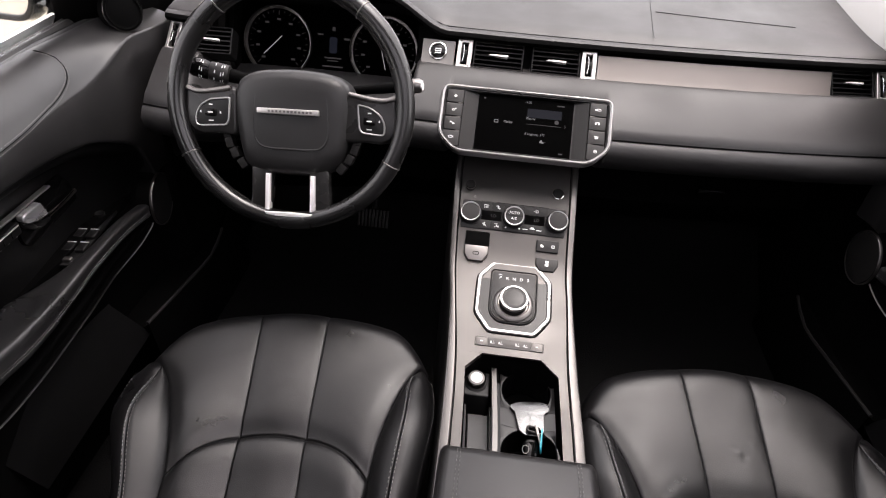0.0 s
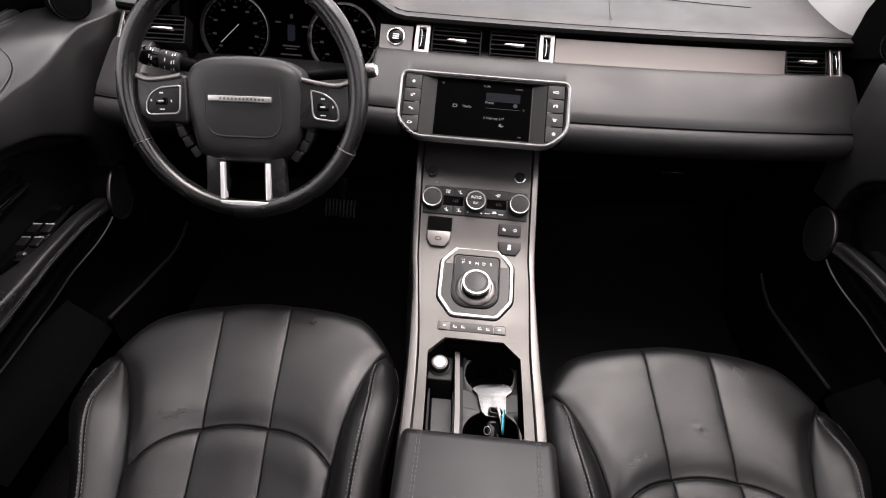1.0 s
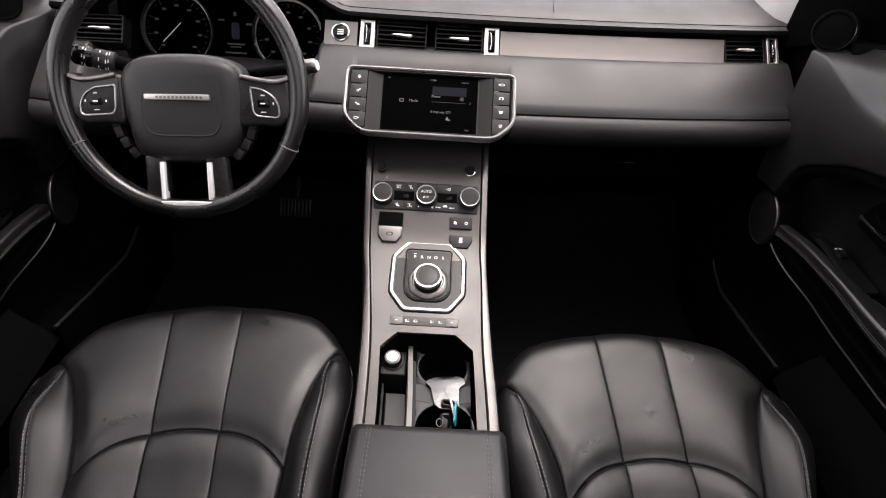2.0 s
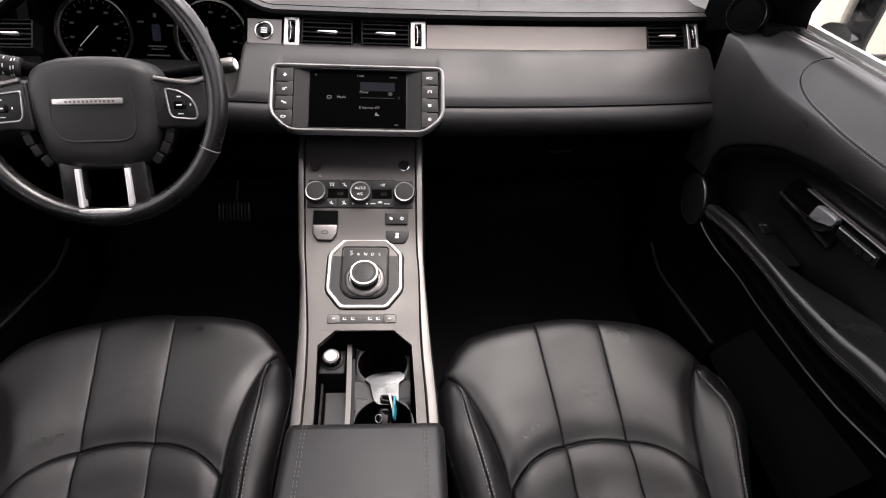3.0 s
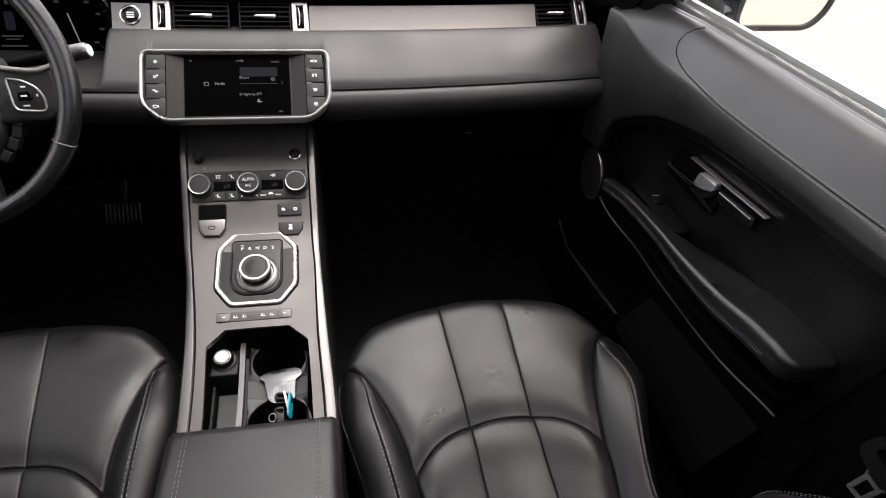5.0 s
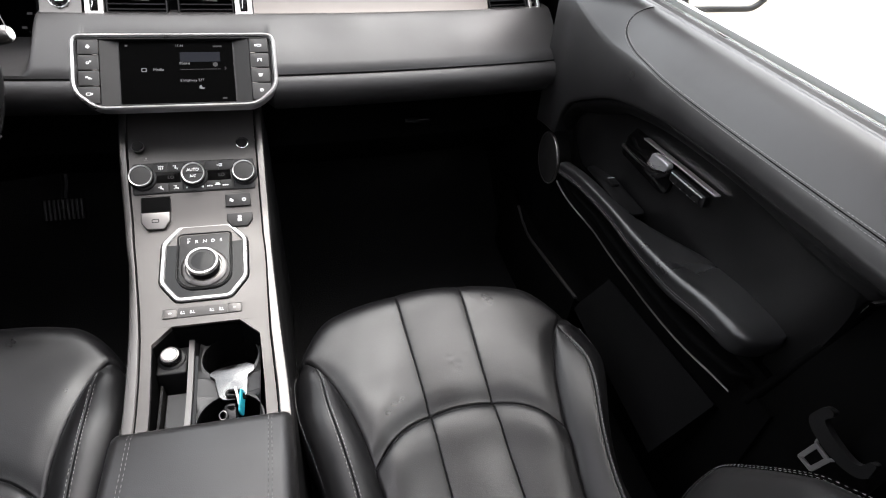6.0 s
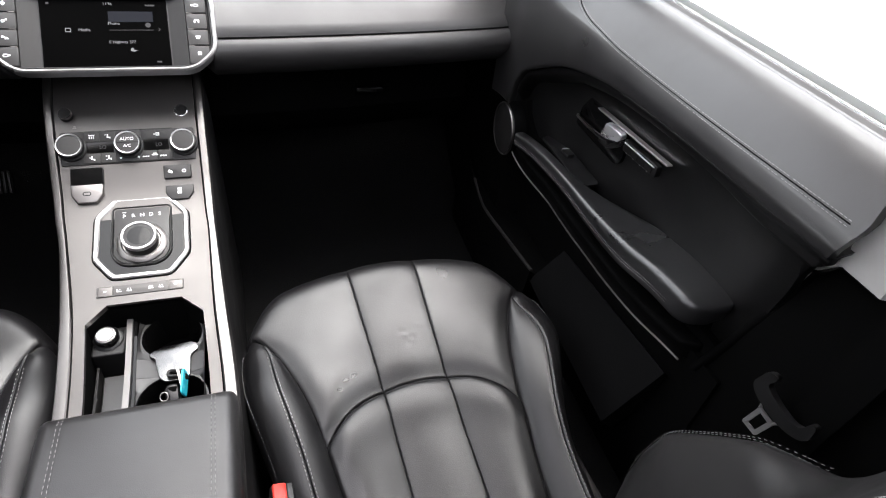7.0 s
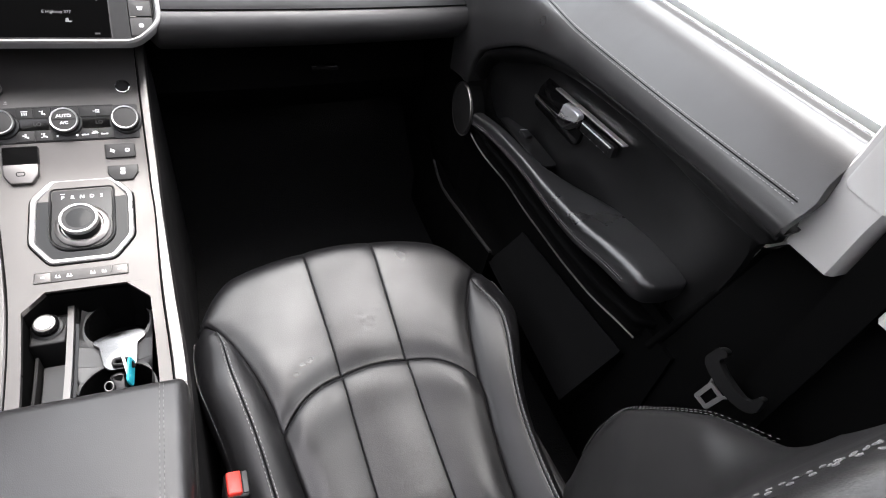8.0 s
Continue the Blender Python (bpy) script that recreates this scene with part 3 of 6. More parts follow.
def steering_wheel():
    w = thing("steering_wheel", "black leather steering wheel with satin metal spoke trim", "steering wheel", WHEEL)
    R, r = 0.1825, 0.0148
    ring = []
    for k in range(96):
        a = k * math.tau / 96
        c, s = math.cos(a), math.sin(a)
        grip = 1 + 0.07 * sum(math.exp(-((math.remainder(a - b, math.tau)) / 0.22) ** 2) for b in (radians(35), radians(145)))
        ring.append([(c * (R + r * grip * math.cos(t)), s * (R + r * grip * math.cos(t)), 1.05 * r * grip * math.sin(t)) for t in np.linspace(0, math.tau, 16, endpoint=False)])
    rim = part("rim", loft(ring, wrap=True), RIM, w, "smooth black leather rim")
    for deg in (52, 128, 207, 333):
        a = radians(deg)
        path = [((R + 1.03 * r * math.cos(t)) * math.cos(a), (R + 1.03 * r * math.cos(t)) * math.sin(a), 1.09 * r * math.sin(t)) for t in np.linspace(0, math.tau, 20, endpoint=False)]
        part("rim_seam", tube(path, 0.0011, 6, wrap=True), SATIN, rim)
    # hub pad: outlines from back to front
    def pad(g):
        o = [(-0.090 + g, 0.012), (-0.081 + g, 0.036 - g * 0.5), (-min(0.056, 0.070 - g), 0.049 - g), (-0.018, 0.0535 - g), (0.025, 0.0535 - g), (min(0.063, 0.077 - g), 0.049 - g), (0.088 - g, 0.036 - g * 0.5), (0.097 - g, 0.012), (0.096 - g, -0.03), (0.090 - g, -0.07), (0.074 - g, -0.097 + g), (min(0.045, 0.062 - g), -0.108 + g), (0.0, -0.110 + g), (-min(0.045, 0.060 - g), -0.108 + g), (-0.072 + g, -0.098 + g), (-0.082 + g, -0.07), (-0.089 + g, -0.03)]
        o = o[::-1]
        return [tuple(p) for p in along([(*p, 0) for p in o + o[:1]], 73)[:-1]]
    rings = [[(p[0], p[1], z) for p in pad(g)] for g, z in ((0.0, -0.045), (0.0, -0.012), (0.002, -0.004), (0.007, 0.003), (0.016, 0.007), (0.03, 0.0085))]
    hub = part("hub_pad", loft(rings), HUB, w, "soft black hub pad")
    # raised outline of the centre
    o = along([(-0.052, 0.016, 0.0080), (-0.055, -0.015, 0.0084), (-0.056, -0.040, 0.0084), (-0.050, -0.058, 0.0084), (-0.038, -0.066, 0.0084), (0.0, -0.0675, 0.0084), (0.046, -0.066, 0.0084), (0.058, -0.058, 0.0084), (0.064, -0.040, 0.0084), (0.063, -0.015, 0.0084), (0.060, 0.016, 0.0080)], 50)
    part("shield_edge", tube(o, lambda u: 0.0005 + 0.0012 * math.sin(math.pi * u), 8), HUB, hub, "raised outline of the hub's centre")
    part("badge", plate(rrect(-0.048, -0.0146, 0.050, -0.0058, 0.0015), 0.008, 0.0145, 0.0012), BEZEL, hub, "bright metal badge strip")
    part("badge_letters", merge(*[block(-0.030 + 0.0060 * k, -0.0118, 0.0145, -0.0265 + 0.0060 * k, -0.0086, 0.0148) for k in range(12)]), SATIN, hub)
    # side spokes with switch packs
    for s in (-1, 1):
        arm = [(s * 0.085, 0.024), (s * 0.12, 0.012 + 0.006), (s * 0.150, 0.016), (s * 0.168, 0.028), (s * 0.172, -0.036), (s * 0.150, -0.054), (s * 0.12, -0.050), (s * 0.085, -0.054)]
        if sum(a[0] * b[1] - b[0] * a[1] for a, b in zip(arm, arm[1:] + arm[:1])) < 0:
            arm = arm[::-1]
        sp = part("side_spoke", plate(round_off(arm, 0.012), -0.03, 0.001, 0.006), SPOKE, w)
        u = 0.094 if s < 0 else 0.107
        pk = [(s * u, 0.008), (s * 0.128, 0.004), (s * 0.144, -0.006), (s * 0.152, -0.020), (s * 0.153, -0.036), (s * 0.147, -0.040), (s * (u + 0.008), -0.037), (s * (u + 0.003), -0.030)]
        if sum(a[0] * b[1] - b[0] * a[1] for a, b in zip(pk, pk[1:] + pk[:1])) < 0:
            pk = pk[::-1]
        part("spoke_line", tube(along([(s * 0.094, 0.0215, 0.0005), (s * 0.12, 0.0165, 0.0012), (s * 0.148, 0.0140, 0.0008), (s * 0.166, 0.0190, -0.001)], 14), 0.0042, 10), SATIN, sp, "satin metal spoke edge", m=WHEEL)
        part("switch_surround", frame_ring(round_off(pk, 0.006), 0.0026, -0.002, 0.0040, 0.0008), SILVER, sp, "bright metal switch surround", m=WHEEL)
        part("switch_pack", plate(inset(round_off(pk, 0.006), 0.0026), -0.002, 0.0022, 0.001), PLASTIC, sp, m=WHEEL)
        cx = s * 0.127
        part("centre_key", plate(rrect(cx - 0.0095, -0.0235, cx + 0.0095, -0.0115, 0.003), 0.001, 0.0042, 0.0012), GLOSS, sp, m=WHEEL)
        marks = [block(cx - 0.003, -0.0065, 0.0022, cx + 0.003, -0.0045, 0.0025), block(cx - 0.0175, -0.019, 0.0022, cx - 0.0155, -0.0155, 0.0025), block(cx + 0.0145, -0.019, 0.0022, cx + 0.0165, -0.0155, 0.0025), block(cx - 0.004, -0.031, 0.0022, cx + 0.004, -0.0295, 0.0025), block(cx - 0.004, -0.0185, 0.0042, cx + 0.004, -0.0165, 0.0045)]
        part("switch_marks", merge(*marks), MARK, sp, m=WHEEL)
        # row of keys at the hub's lower side
        base = None
        for k in range(4):
            a = pose(s * (0.1065 - 0.0015 * k - 0.0023 * k * k), -0.048 - 0.0158 * k, -0.010, 0, 0, s * (-8 - 9 * k))
            if base is None:
                base = part("lower_key", plate(rrect(-0.0062, -0.0081, 0.0062, 0.0081, 0.0015), -0.01, 0.004, 0.001), CHEEK, w, m=WHEEL @ a)
            else:
                shared("lower_key", base, w, WHEEL @ a)
    # twin lower spokes and the bright foot that joins them
    for s in (-1, 1):
        leg = [(s * 0.030, -0.098), (s * 0.064, -0.098), (s * 0.064, -0.13), (s * 0.066, -0.162), (s * 0.040, -0.176), (s * 0.030, -0.15)]
        if sum(a[0] * b[1] - b[0] * a[1] for a, b in zip(leg, leg[1:] + leg[:1])) < 0:
            leg = leg[::-1]
        part("lower_spoke", plate(round_off(leg, 0.006), -0.016, 0.001, 0.004), SPOKE, w)
    o = [(-0.0310, -0.108), (-0.0380, -0.108), (-0.0405, -0.178), (-0.035, -0.186), (0.037, -0.186), (0.0425, -0.178), (0.0420, -0.108), (0.0350, -0.108), (0.0335, -0.170), (0.029, -0.1735), (-0.027, -0.1735), (-0.0325, -0.170)]
    part("spoke_trim", plate(o, -0.006, 0.0075, 0.002), BRIGHT, w, "bright metal trim of the lower spokes")
    part("spoke_foot", plate([(-0.0385, -0.1685), (-0.034, -0.1755), (0.036, -0.1755), (0.0405, -0.1685)], 0.0, 0.0135, 0.0015), BRIGHT, w, "bright metal foot on the rim")
    part("column_shroud", loft([[(rr * 0.075 * math.cos(a), -0.03 + rr * 0.06 * math.sin(a), z) for a in np.linspace(0, math.tau, 24, endpoint=False)] for rr, z in ((0.9, -0.05), (1.0, -0.06), (1.05, -0.2))]), SOFT_BLACK, w)


def stalk(s):
    """Column stalk; s is -1 for the lamps, 1 for the wipers."""
    m = WHEEL @ pose(s * (0.044 if s < 0 else 0.06), 0.026 if s < 0 else 0.026, -0.075, 0, 0, -8 if s < 0 else 0) @ Matrix.Scale(1.22 if s < 0 else 1.0, 4)
    t = thing("lamp_stalk" if s < 0 else "wiper_stalk", "black column stalk with white printed symbols behind the wheel" if s < 0 else "black column stalk with a pale end button", "stalk", m)
    arm = [(0, 0, 0), (s * 0.04, 0.003, 0.010), (s * 0.075, 0.005, 0.02)] if s < 0 else [(0, 0, 0), (s * 0.05, 0.006, 0.012), (s * 0.118, 0.014, 0.022)]
    part("arm", tube(along(arm, 8), lambda u: 0.0065 + 0.003 * u, 12), SOFT_BLACK, t)
    d = (Vector(arm[-1]) - Vector(arm[-2])).normalized()
    q = Matrix.Translation(arm[-1]) @ d.to_track_quat("Z", "Y").to_matrix().to_4x4()
    if s < 0:
        c = part("twist_collar", lathe([(0.010, -0.012), (0.0125, -0.01), (0.0125, 0.012), (0.011, 0.014)], 24), BUTTON, t, m=m @ q)
        part("end_cap", lathe([(0.011, 0.014), (0.0125, 0.016), (0.0125, 0.034), (0.010, 0.038), (0, 0.039)], 24), GLOSS, t, m=m @ q)
        marks = [moved(block(-0.0022, -0.0006, 0.0123, 0.0022, 0.0006, 0.0127), Matrix.Translation((0, 0, z)) @ Matrix.Rotation(radians(a), 4, "Z") @ pose(0, 0, 0, 90, 0, 0)) for z in (-0.005, -0.002, 0.006, 0.022, 0.025) for a in range(-80 + int(2100 * abs(z)) % 40, 261, 50)]
        part("symbols", merge(*marks), MARK, c, m=m @ q)
    else:
        part("collar", lathe([(0.010, -0.02), (0.012, -0.018), (0.012, -0.004), (0.0105, -0.002)], 24), BUTTON, t, m=m @ q)
        part("end_cap", lathe([(0.0095, -0.002), (0.0115, 0.0), (0.0115, 0.018), (0.0095, 0.022)], 24), SATIN, t, m=m @ q)
        part("end_button", lathe([(0.008, 0.02), (0.008, 0.0235), (0.0, 0.024)], 20), MARK, t, m=m @ q)


# ---- infotainment unit ----
SCREEN = pose(-0.004, 1.077, 0.654, 43)


def infotainment():
    u = thing("infotainment_unit", "infotainment unit with a lit dark screen and a satin metal surround", "touchscreen", SCREEN)
    o = round_off([(-0.159, -0.034), (-0.124, -0.0665), (0.122, -0.0665), (0.158, -0.034), (0.158, 0.0635), (-0.159, 0.0635)], 0.018, 6)
    part("body", plate(inset(o, 0.004), -0.022, -0.004), PLASTIC, u)
    part("surround", frame_ring(o, 0.0062, -0.012, 0.008, 0.0026), SILVER, u, "satin metal surround")
    part("inner_edge", frame_ring(inset(o, 0.0065), 0.003, -0.012, 0.004, 0.001), PLASTIC, u)
    scr = part("screen", plate(rrect(-0.089, -0.058, 0.087, 0.055, 0.002), -0.006, -0.0035), SCREEN_GLASS, u, "black touchscreen")
    z = -0.0035
    def bar(name, x0, y0, x1, y1, material):
        part(name, block(x0, y0, z, x1, y1, z + 0.0003), material, scr)
    bar("map_tile", 0.003, 0.017, 0.066, 0.034, LIT_BLUE)
    bar("divider_line", 0.003, 0.0035, 0.066, 0.0042, LIT_DIM)
    for x, y, words, size in ((-0.031, 0.0040, "Media", 0.0068), (0.010, 0.0145, "Phone", 0.0065), (0.020, -0.0155, "E Highway 377", 0.0062), (0.003, 0.046, "11:36", 0.0058)):
        print_text(words, size, scr, SCREEN @ pose(x, y, z + 0.0002), LIT)
    bar("status_bars", 0.056, 0.043, 0.070, 0.0455, LIT_DIM)
    part("media_symbol", frame_ring(rrect(-0.057, 0.0008, -0.049, 0.0072, 0.001), 0.0012, z, z + 0.0003, 0.0001), LIT, scr)
    part("phone_symbol", lathe([(0.004, z), (0.004, z + 0.0003), (0, z + 0.0003)], 16), LIT_DIM, scr, m=SCREEN @ pose(0.058, 0.012, 0))
    part("moon_symbol", plate([(0.030, -0.030), (0.036, -0.031), (0.040, -0.029), (0.035, -0.0285), (0.034, -0.024), (0.031, -0.0255)], z, z + 0.0003), LIT, scr)
    part("chevron", plate([(0.073, 0.002), (0.0755, 0.005), (0.073, 0.008), (0.0722, 0.0075), (0.0742, 0.005), (0.0722, 0.0025)], z, z + 0.0003), LIT_DIM, scr)
    part("corner_symbol", block(0.066, -0.049, z, 0.073, -0.0465, z + 0.0003), LIT_DIM, scr)
    part("top_symbol", block(-0.080, 0.045, z, -0.076, 0.048, z + 0.0003), LIT_DIM, scr)
    # slanted cheeks between the screen and the key columns
    for s, xo, xi in ((-1, -0.116, -0.0895), (1, 0.114, 0.0875)):
        rows = [[(xo, y, 0.003), ((xo + xi) / 2, y, 0.0), (xi, y, -0.0045)] for y in (-0.057, 0.0, 0.056)]
        part("cheek", slab(rows, (0, 0, -0.008)), CHEEK, u)
        x0, x1 = (-0.1475, -0.117) if s < 0 else (0.115, 0.1455)
        for k in range(4):
            y1 = 0.0535 - 0.0266 * k
            yl = y1 - 0.0252
            if k < 3:
                oo = rrect(x0, yl, x1, y1, 0.0015)
            else:
                oo = [(x0, y1 - 0.012), (x0 + 0.011, yl - 0.0035), (x1, yl - 0.0035), (x1, y1), (x0, y1)] if s < 0 else [(x0, yl - 0.0035), (x1 - 0.011, yl - 0.0035), (x1, y1 - 0.012), (x1, y1), (x0, y1)]
            key = part("key", plate(oo, -0.004, 0.0055, 0.0012), BUTTON, u)
            cx = (x0 + x1) / 2
            cy = (y1 + yl) / 2
            h = 0.0055
            bit = lambda x, y, e, f: block(cx + x, cy + y, h, cx + e, cy + f, h + 0.0003)
            ring = lambda x, y, q, w: frame_ring(rrect(cx + x - w, cy + y - q, cx + x + w, cy + y + q, min(q, w) * 0.8), 0.0010, h, h + 0.0003, 0.0001)
            symbols = {(-1, 0): merge(bit(-0.003, -0.0012, 0.003, 0.0008), bit(-0.0012, -0.003, 0.0012, 0.003)),
                       (-1, 1): merge(ring(-0.0012, -0.0008, 0.0022, 0.0022), ring(0.0028, 0.0016, 0.0014, 0.0014)),
                       (-1, 2): merge(bit(-0.0045, 0.0005, -0.001, 0.003), bit(-0.0005, -0.002, 0.0025, 0.0012), bit(0.003, -0.002, 0.0045, -0.0005)),
                       (-1, 3): merge(ring(-0.001, 0, 0.0024, 0.0038), bit(0.003, -0.0012, 0.0048, 0.0012)),
                       (1, 0): merge(bit(-0.006, -0.0016, -0.0035, 0.0016), ring(0.001, 0, 0.0022, 0.0040)),
                       (1, 1): merge(bit(-0.0035, 0.0014, 0.0035, 0.0026), bit(-0.004, -0.0024, -0.0018, 0.0006), bit(0.0018, -0.0024, 0.004, 0.0026)),
                       (1, 2): merge(bit(-0.0040, 0.0010, 0.0040, 0.0022), bit(-0.0026, -0.0026, 0.0026, 0.0004)),
                       (1, 3): merge(ring(0, 0, 0.0030, 0.0030), bit(-0.0011, -0.0011, 0.0011, 0.0011))}
            part("key_symbol", symbols[(s, k)], MARK, key)
            if k < 3:
                part("key_edge", block(x0 + (0.021 if s < 0 else 0.001), yl - 0.0010, 0.0, x1 - (0.021 if s > 0 else 0.001), yl - 0.0003, 0.0058), SATIN, key)


# ---- centre console ----
TOP = [(0.35, 0.335), (0.56, 0.337), (0.62, 0.343), (0.745, 0.373), (0.80, 0.389), (0.86, 0.408), (0.905, 0.424), (0.945, 0.444), (0.985, 0.474), (1.03, 0.509), (1.075, 0.540), (1.12, 0.571)]
MID = [(0.35, 0.026), (0.61, 0.0225), (0.745, 0.0155), (0.874, 0.0065), (0.92, 0.002), (1.07, -0.004), (1.12, -0.004)]
OUT = [(0.35, 0.1135), (0.61, 0.1135), (0.745, 0.1115), (0.874, 0.1125), (0.92, 0.1155), (1.07, 0.1205), (1.12, 0.121)]
INN = [(0.35, 0.0935), (0.61, 0.0935), (0.745, 0.0925), (0.874, 0.0995), (0.92, 0.101), (1.07, 0.105), (1.12, 0.105)]


def con(x, y, up=0.0):
    """A point on the console's top: x from its middle line."""
    return Vector((curve(MID, y) + x, y, curve(TOP, y) + up))


def on_console(x, y):
    """Frame on the console's top: x across, y up the slope."""
    a = math.atan((curve(TOP, y + 0.01) - curve(TOP, y - 0.01)) / 0.02)
    return Matrix.Translation(con(x, y)) @ pose(0, 0, 0, math.degrees(a))


def hole(y):
    """Half width of the storage well at y, about its middle."""
    return 0.0 if y > 0.762 else 0.050 + (0.078 - 0.050) * min(1, (0.762 - y) / 0.027)


def centre_console():
    c = thing("centre_console", "satin grey centre console with bright edge rails", "console", pose(0, 0.8, 0.04))
    W = Matrix()
    ys = np.linspace(0.762, 1.12, 40)
    rows = [[con(u * curve(INN, y), y, -0.0005 * abs(u) ** 3) for u in np.linspace(-1, 1, 9)] for y in ys]
    part("face", slab(rows, (0, 0, -0.008)), FACE, c, "satin dark grey face plate", m=W)
    ys = sorted(set(np.linspace(0.40, 0.735, 18)) | set(np.linspace(0.735, 0.762, 4)))
    for s in (-1, 1):
        rows = [[con(s * (hole(y) + (curve(INN, y) - hole(y)) * u), y, -0.0003) for u in np.linspace(0, 1, 4)] for y in ys]
        part("side_face", slab(rows, (0, 0, -0.008)), FACE, c, m=W)
        yy = np.linspace(0.40, 1.12, 50)
        rows = []
        for y in yy:
            i, o = curve(INN, y) + 0.0018, curve(OUT, y)
            rows.append([con(s * (i + (o - i) * u), y, dz) for u, dz in ((0, -0.004), (0.02, 0.0), (0.12, 0.0018), (0.6, 0.0018), (0.85, 0.0), (1.0, -0.006), (1.04, -0.014))])
        part("rail_gap", slab([[con(s * (curve(INN, y) + q), y, -0.0025) for q in (-0.002, 0.005)] for y in yy], (0, 0, -0.002)), SOFT_BLACK, c, m=W)
        part("edge_rail", slab(rows, (0, 0, -0.006)), RAIL, c, "bright satin metal edge rail", m=W)
        rows = []
        for y in yy:
            o = curve(OUT, y)
            top = con(s * o, y, -0.012)
            rows.append([top, top + Vector((s * 0.004, 0, -0.05)), Vector((top.x + s * 0.012, y, 0.05))])
        part("side_wall", slab(rows, (-s * 0.01, 0, 0)), PLASTIC, c, m=W)
    # storage well
    o = [(curve(MID, y) + x, y) for x, y in [(-0.078, 0.40), (0.078, 0.40), (0.078, 0.57), (0.078, 0.65), (0.078, 0.735), (0.050, 0.762), (-0.050, 0.762), (-0.078, 0.735), (-0.078, 0.65), (-0.078, 0.57)]]
    part("well_wall", loft([[(x, y, curve(TOP, y) - 0.004) for x, y in o], [(x, y, 0.27) for x, y in o], [(x, y, 0.27) for x, y in inset(o, -0.003)], [(x, y, curve(TOP, y) - 0.006) for x, y in inset(o, -0.003)]], wrap=True), SOFT_BLACK, c, m=W)
    part("well_floor", plate([(x, y) for x, y in o], 0.266, 0.272), SOFT_BLACK, c, m=W)
    def bar(x0, x1, z0, z1):
        return slab([[(curve(MID, y) + x, y, z1) for x in (x0, x0 + 0.0006, x1 - 0.0006, x1)] for y in np.linspace(0.42, 0.759, 12)], (0, 0, z0 - z1))
    part("divider", bar(-0.0300, -0.0222, 0.340, 0.347), RAIL, c, "satin metal divider bar", m=W)
    part("divider_wall", bar(-0.0312, -0.0170, 0.275, 0.341), GLOSS, c, m=W)
    part("tray_mat", slab([[(curve(MID, y) + x, y, z) for x, z in ((-0.068, 0.302), (-0.066, 0.304), (-0.034, 0.304), (-0.033, 0.302))] for y in np.linspace(0.42, 0.690, 8)], (0, 0, -0.02)), TRAY, c, m=W)
    for q in (-0.074, -0.0325):
        part("tray_rib", slab([[(curve(MID, y) + x, y, 0.316) for x in (q, q + 0.0035)] for y in np.linspace(0.42, 0.70, 8)], (0, 0, -0.03)), CHEEK, c, m=W)
    part("socket_shelf", plate(rrect(-0.0605, 0.705, -0.0165, 0.757, 0.004), 0.28, 0.335, 0.003), PLASTIC, c, m=W)
    # tray with two round cup wells and a spun metal bridge between them
    ups = ((0.0455, 0.7265, 0.0415), (0.0515, 0.6065, 0.046))

    def cut(y):
        return max([math.sqrt(max(0, r * r - (y - cy) ** 2)) for _, cy, r in ups])
    ys = sorted({round(cy + r * math.sin(radians(a)), 6) for _, cy, r in ups for a in range(-90, 91, 6)} | {0.45, 0.675})
    ys = [y for y in ys if y < 0.756]
    mid_x = lambda y: 0.0455 + 0.006 * smooth(0.69, 0.65, y)
    for sg in (-1, 1):
        end = 0.0005 if sg < 0 else 0.0915
        rows = [[(mid_x(y) + sg * cut(y) + (end - mid_x(y) - sg * cut(y)) * u, y, 0.334 + 0.006 * smooth(0.6, 1, u)) for u in (0, 0.5, 1)] for y in ys]
        part("cup_tray", slab(rows, (0, 0, -0.004)), TRAY, c, m=W)
    for cx, cy, r in ups:
        part("cup_wall", lathe([(r - 0.004, -0.055), (r, 0.0), (r + 0.0012, -0.001), (r - 0.002, -0.058)], 44), GLOSS, c, m=Matrix.Translation((cx, cy, 0.334)))
        part("cup_floor", lathe([(r - 0.004, -0.056), (r - 0.005, -0.052), (0, -0.052)], 36), SOFT_BLACK, c, m=Matrix.Translation((cx, cy, 0.334)))
    shield = [(0.0175, 0.6865), (0.0265, 0.6795), (0.0275, 0.672), (0.0335, 0.645), (0.042, 0.637), (0.066, 0.637), (0.0735, 0.643), (0.0735, 0.680), (0.0835, 0.689), (0.0825, 0.698), (0.074, 0.7035), (0.052, 0.7025), (0.030, 0.698), (0.0195, 0.692)]
    part("bridge", plate(round_off([(x - 0.0525, y - 0.6755) for x, y in shield], 0.004), -0.005, 0.0062, 0.0008), DISC, c, "spun metal bridge between the cup wells", m=Matrix.Translation((0.0525, 0.6755, 0.335)))
    return c


def socket_plug():
    m = Matrix.Translation((-0.040, 0.733, 0.335)) @ pose(0, 0, 0, 12)
    p = thing("socket_plug", "round power socket plug with a pale cap", "plug", m)
    part("collar", lathe([(0.020, 0.0), (0.020, 0.004), (0.017, 0.006)], 28), PLASTIC, p)
    part("knob", lathe([(0.0155, 0.004), (0.0165, 0.007), (0.0165, 0.013), (0.014, 0.0155)], 28), GLOSS, p)
    part("cap_ring", lathe([(0.0132, 0.0145), (0.0130, 0.0166), (0.0115, 0.0172), (0.0102, 0.0166), (0.0, 0.0160)], 28), SATIN, p)
    part("cap", lathe([(0.0102, 0.0150), (0.0098, 0.0172), (0.0065, 0.0184), (0, 0.0188)], 24), MARK, p)


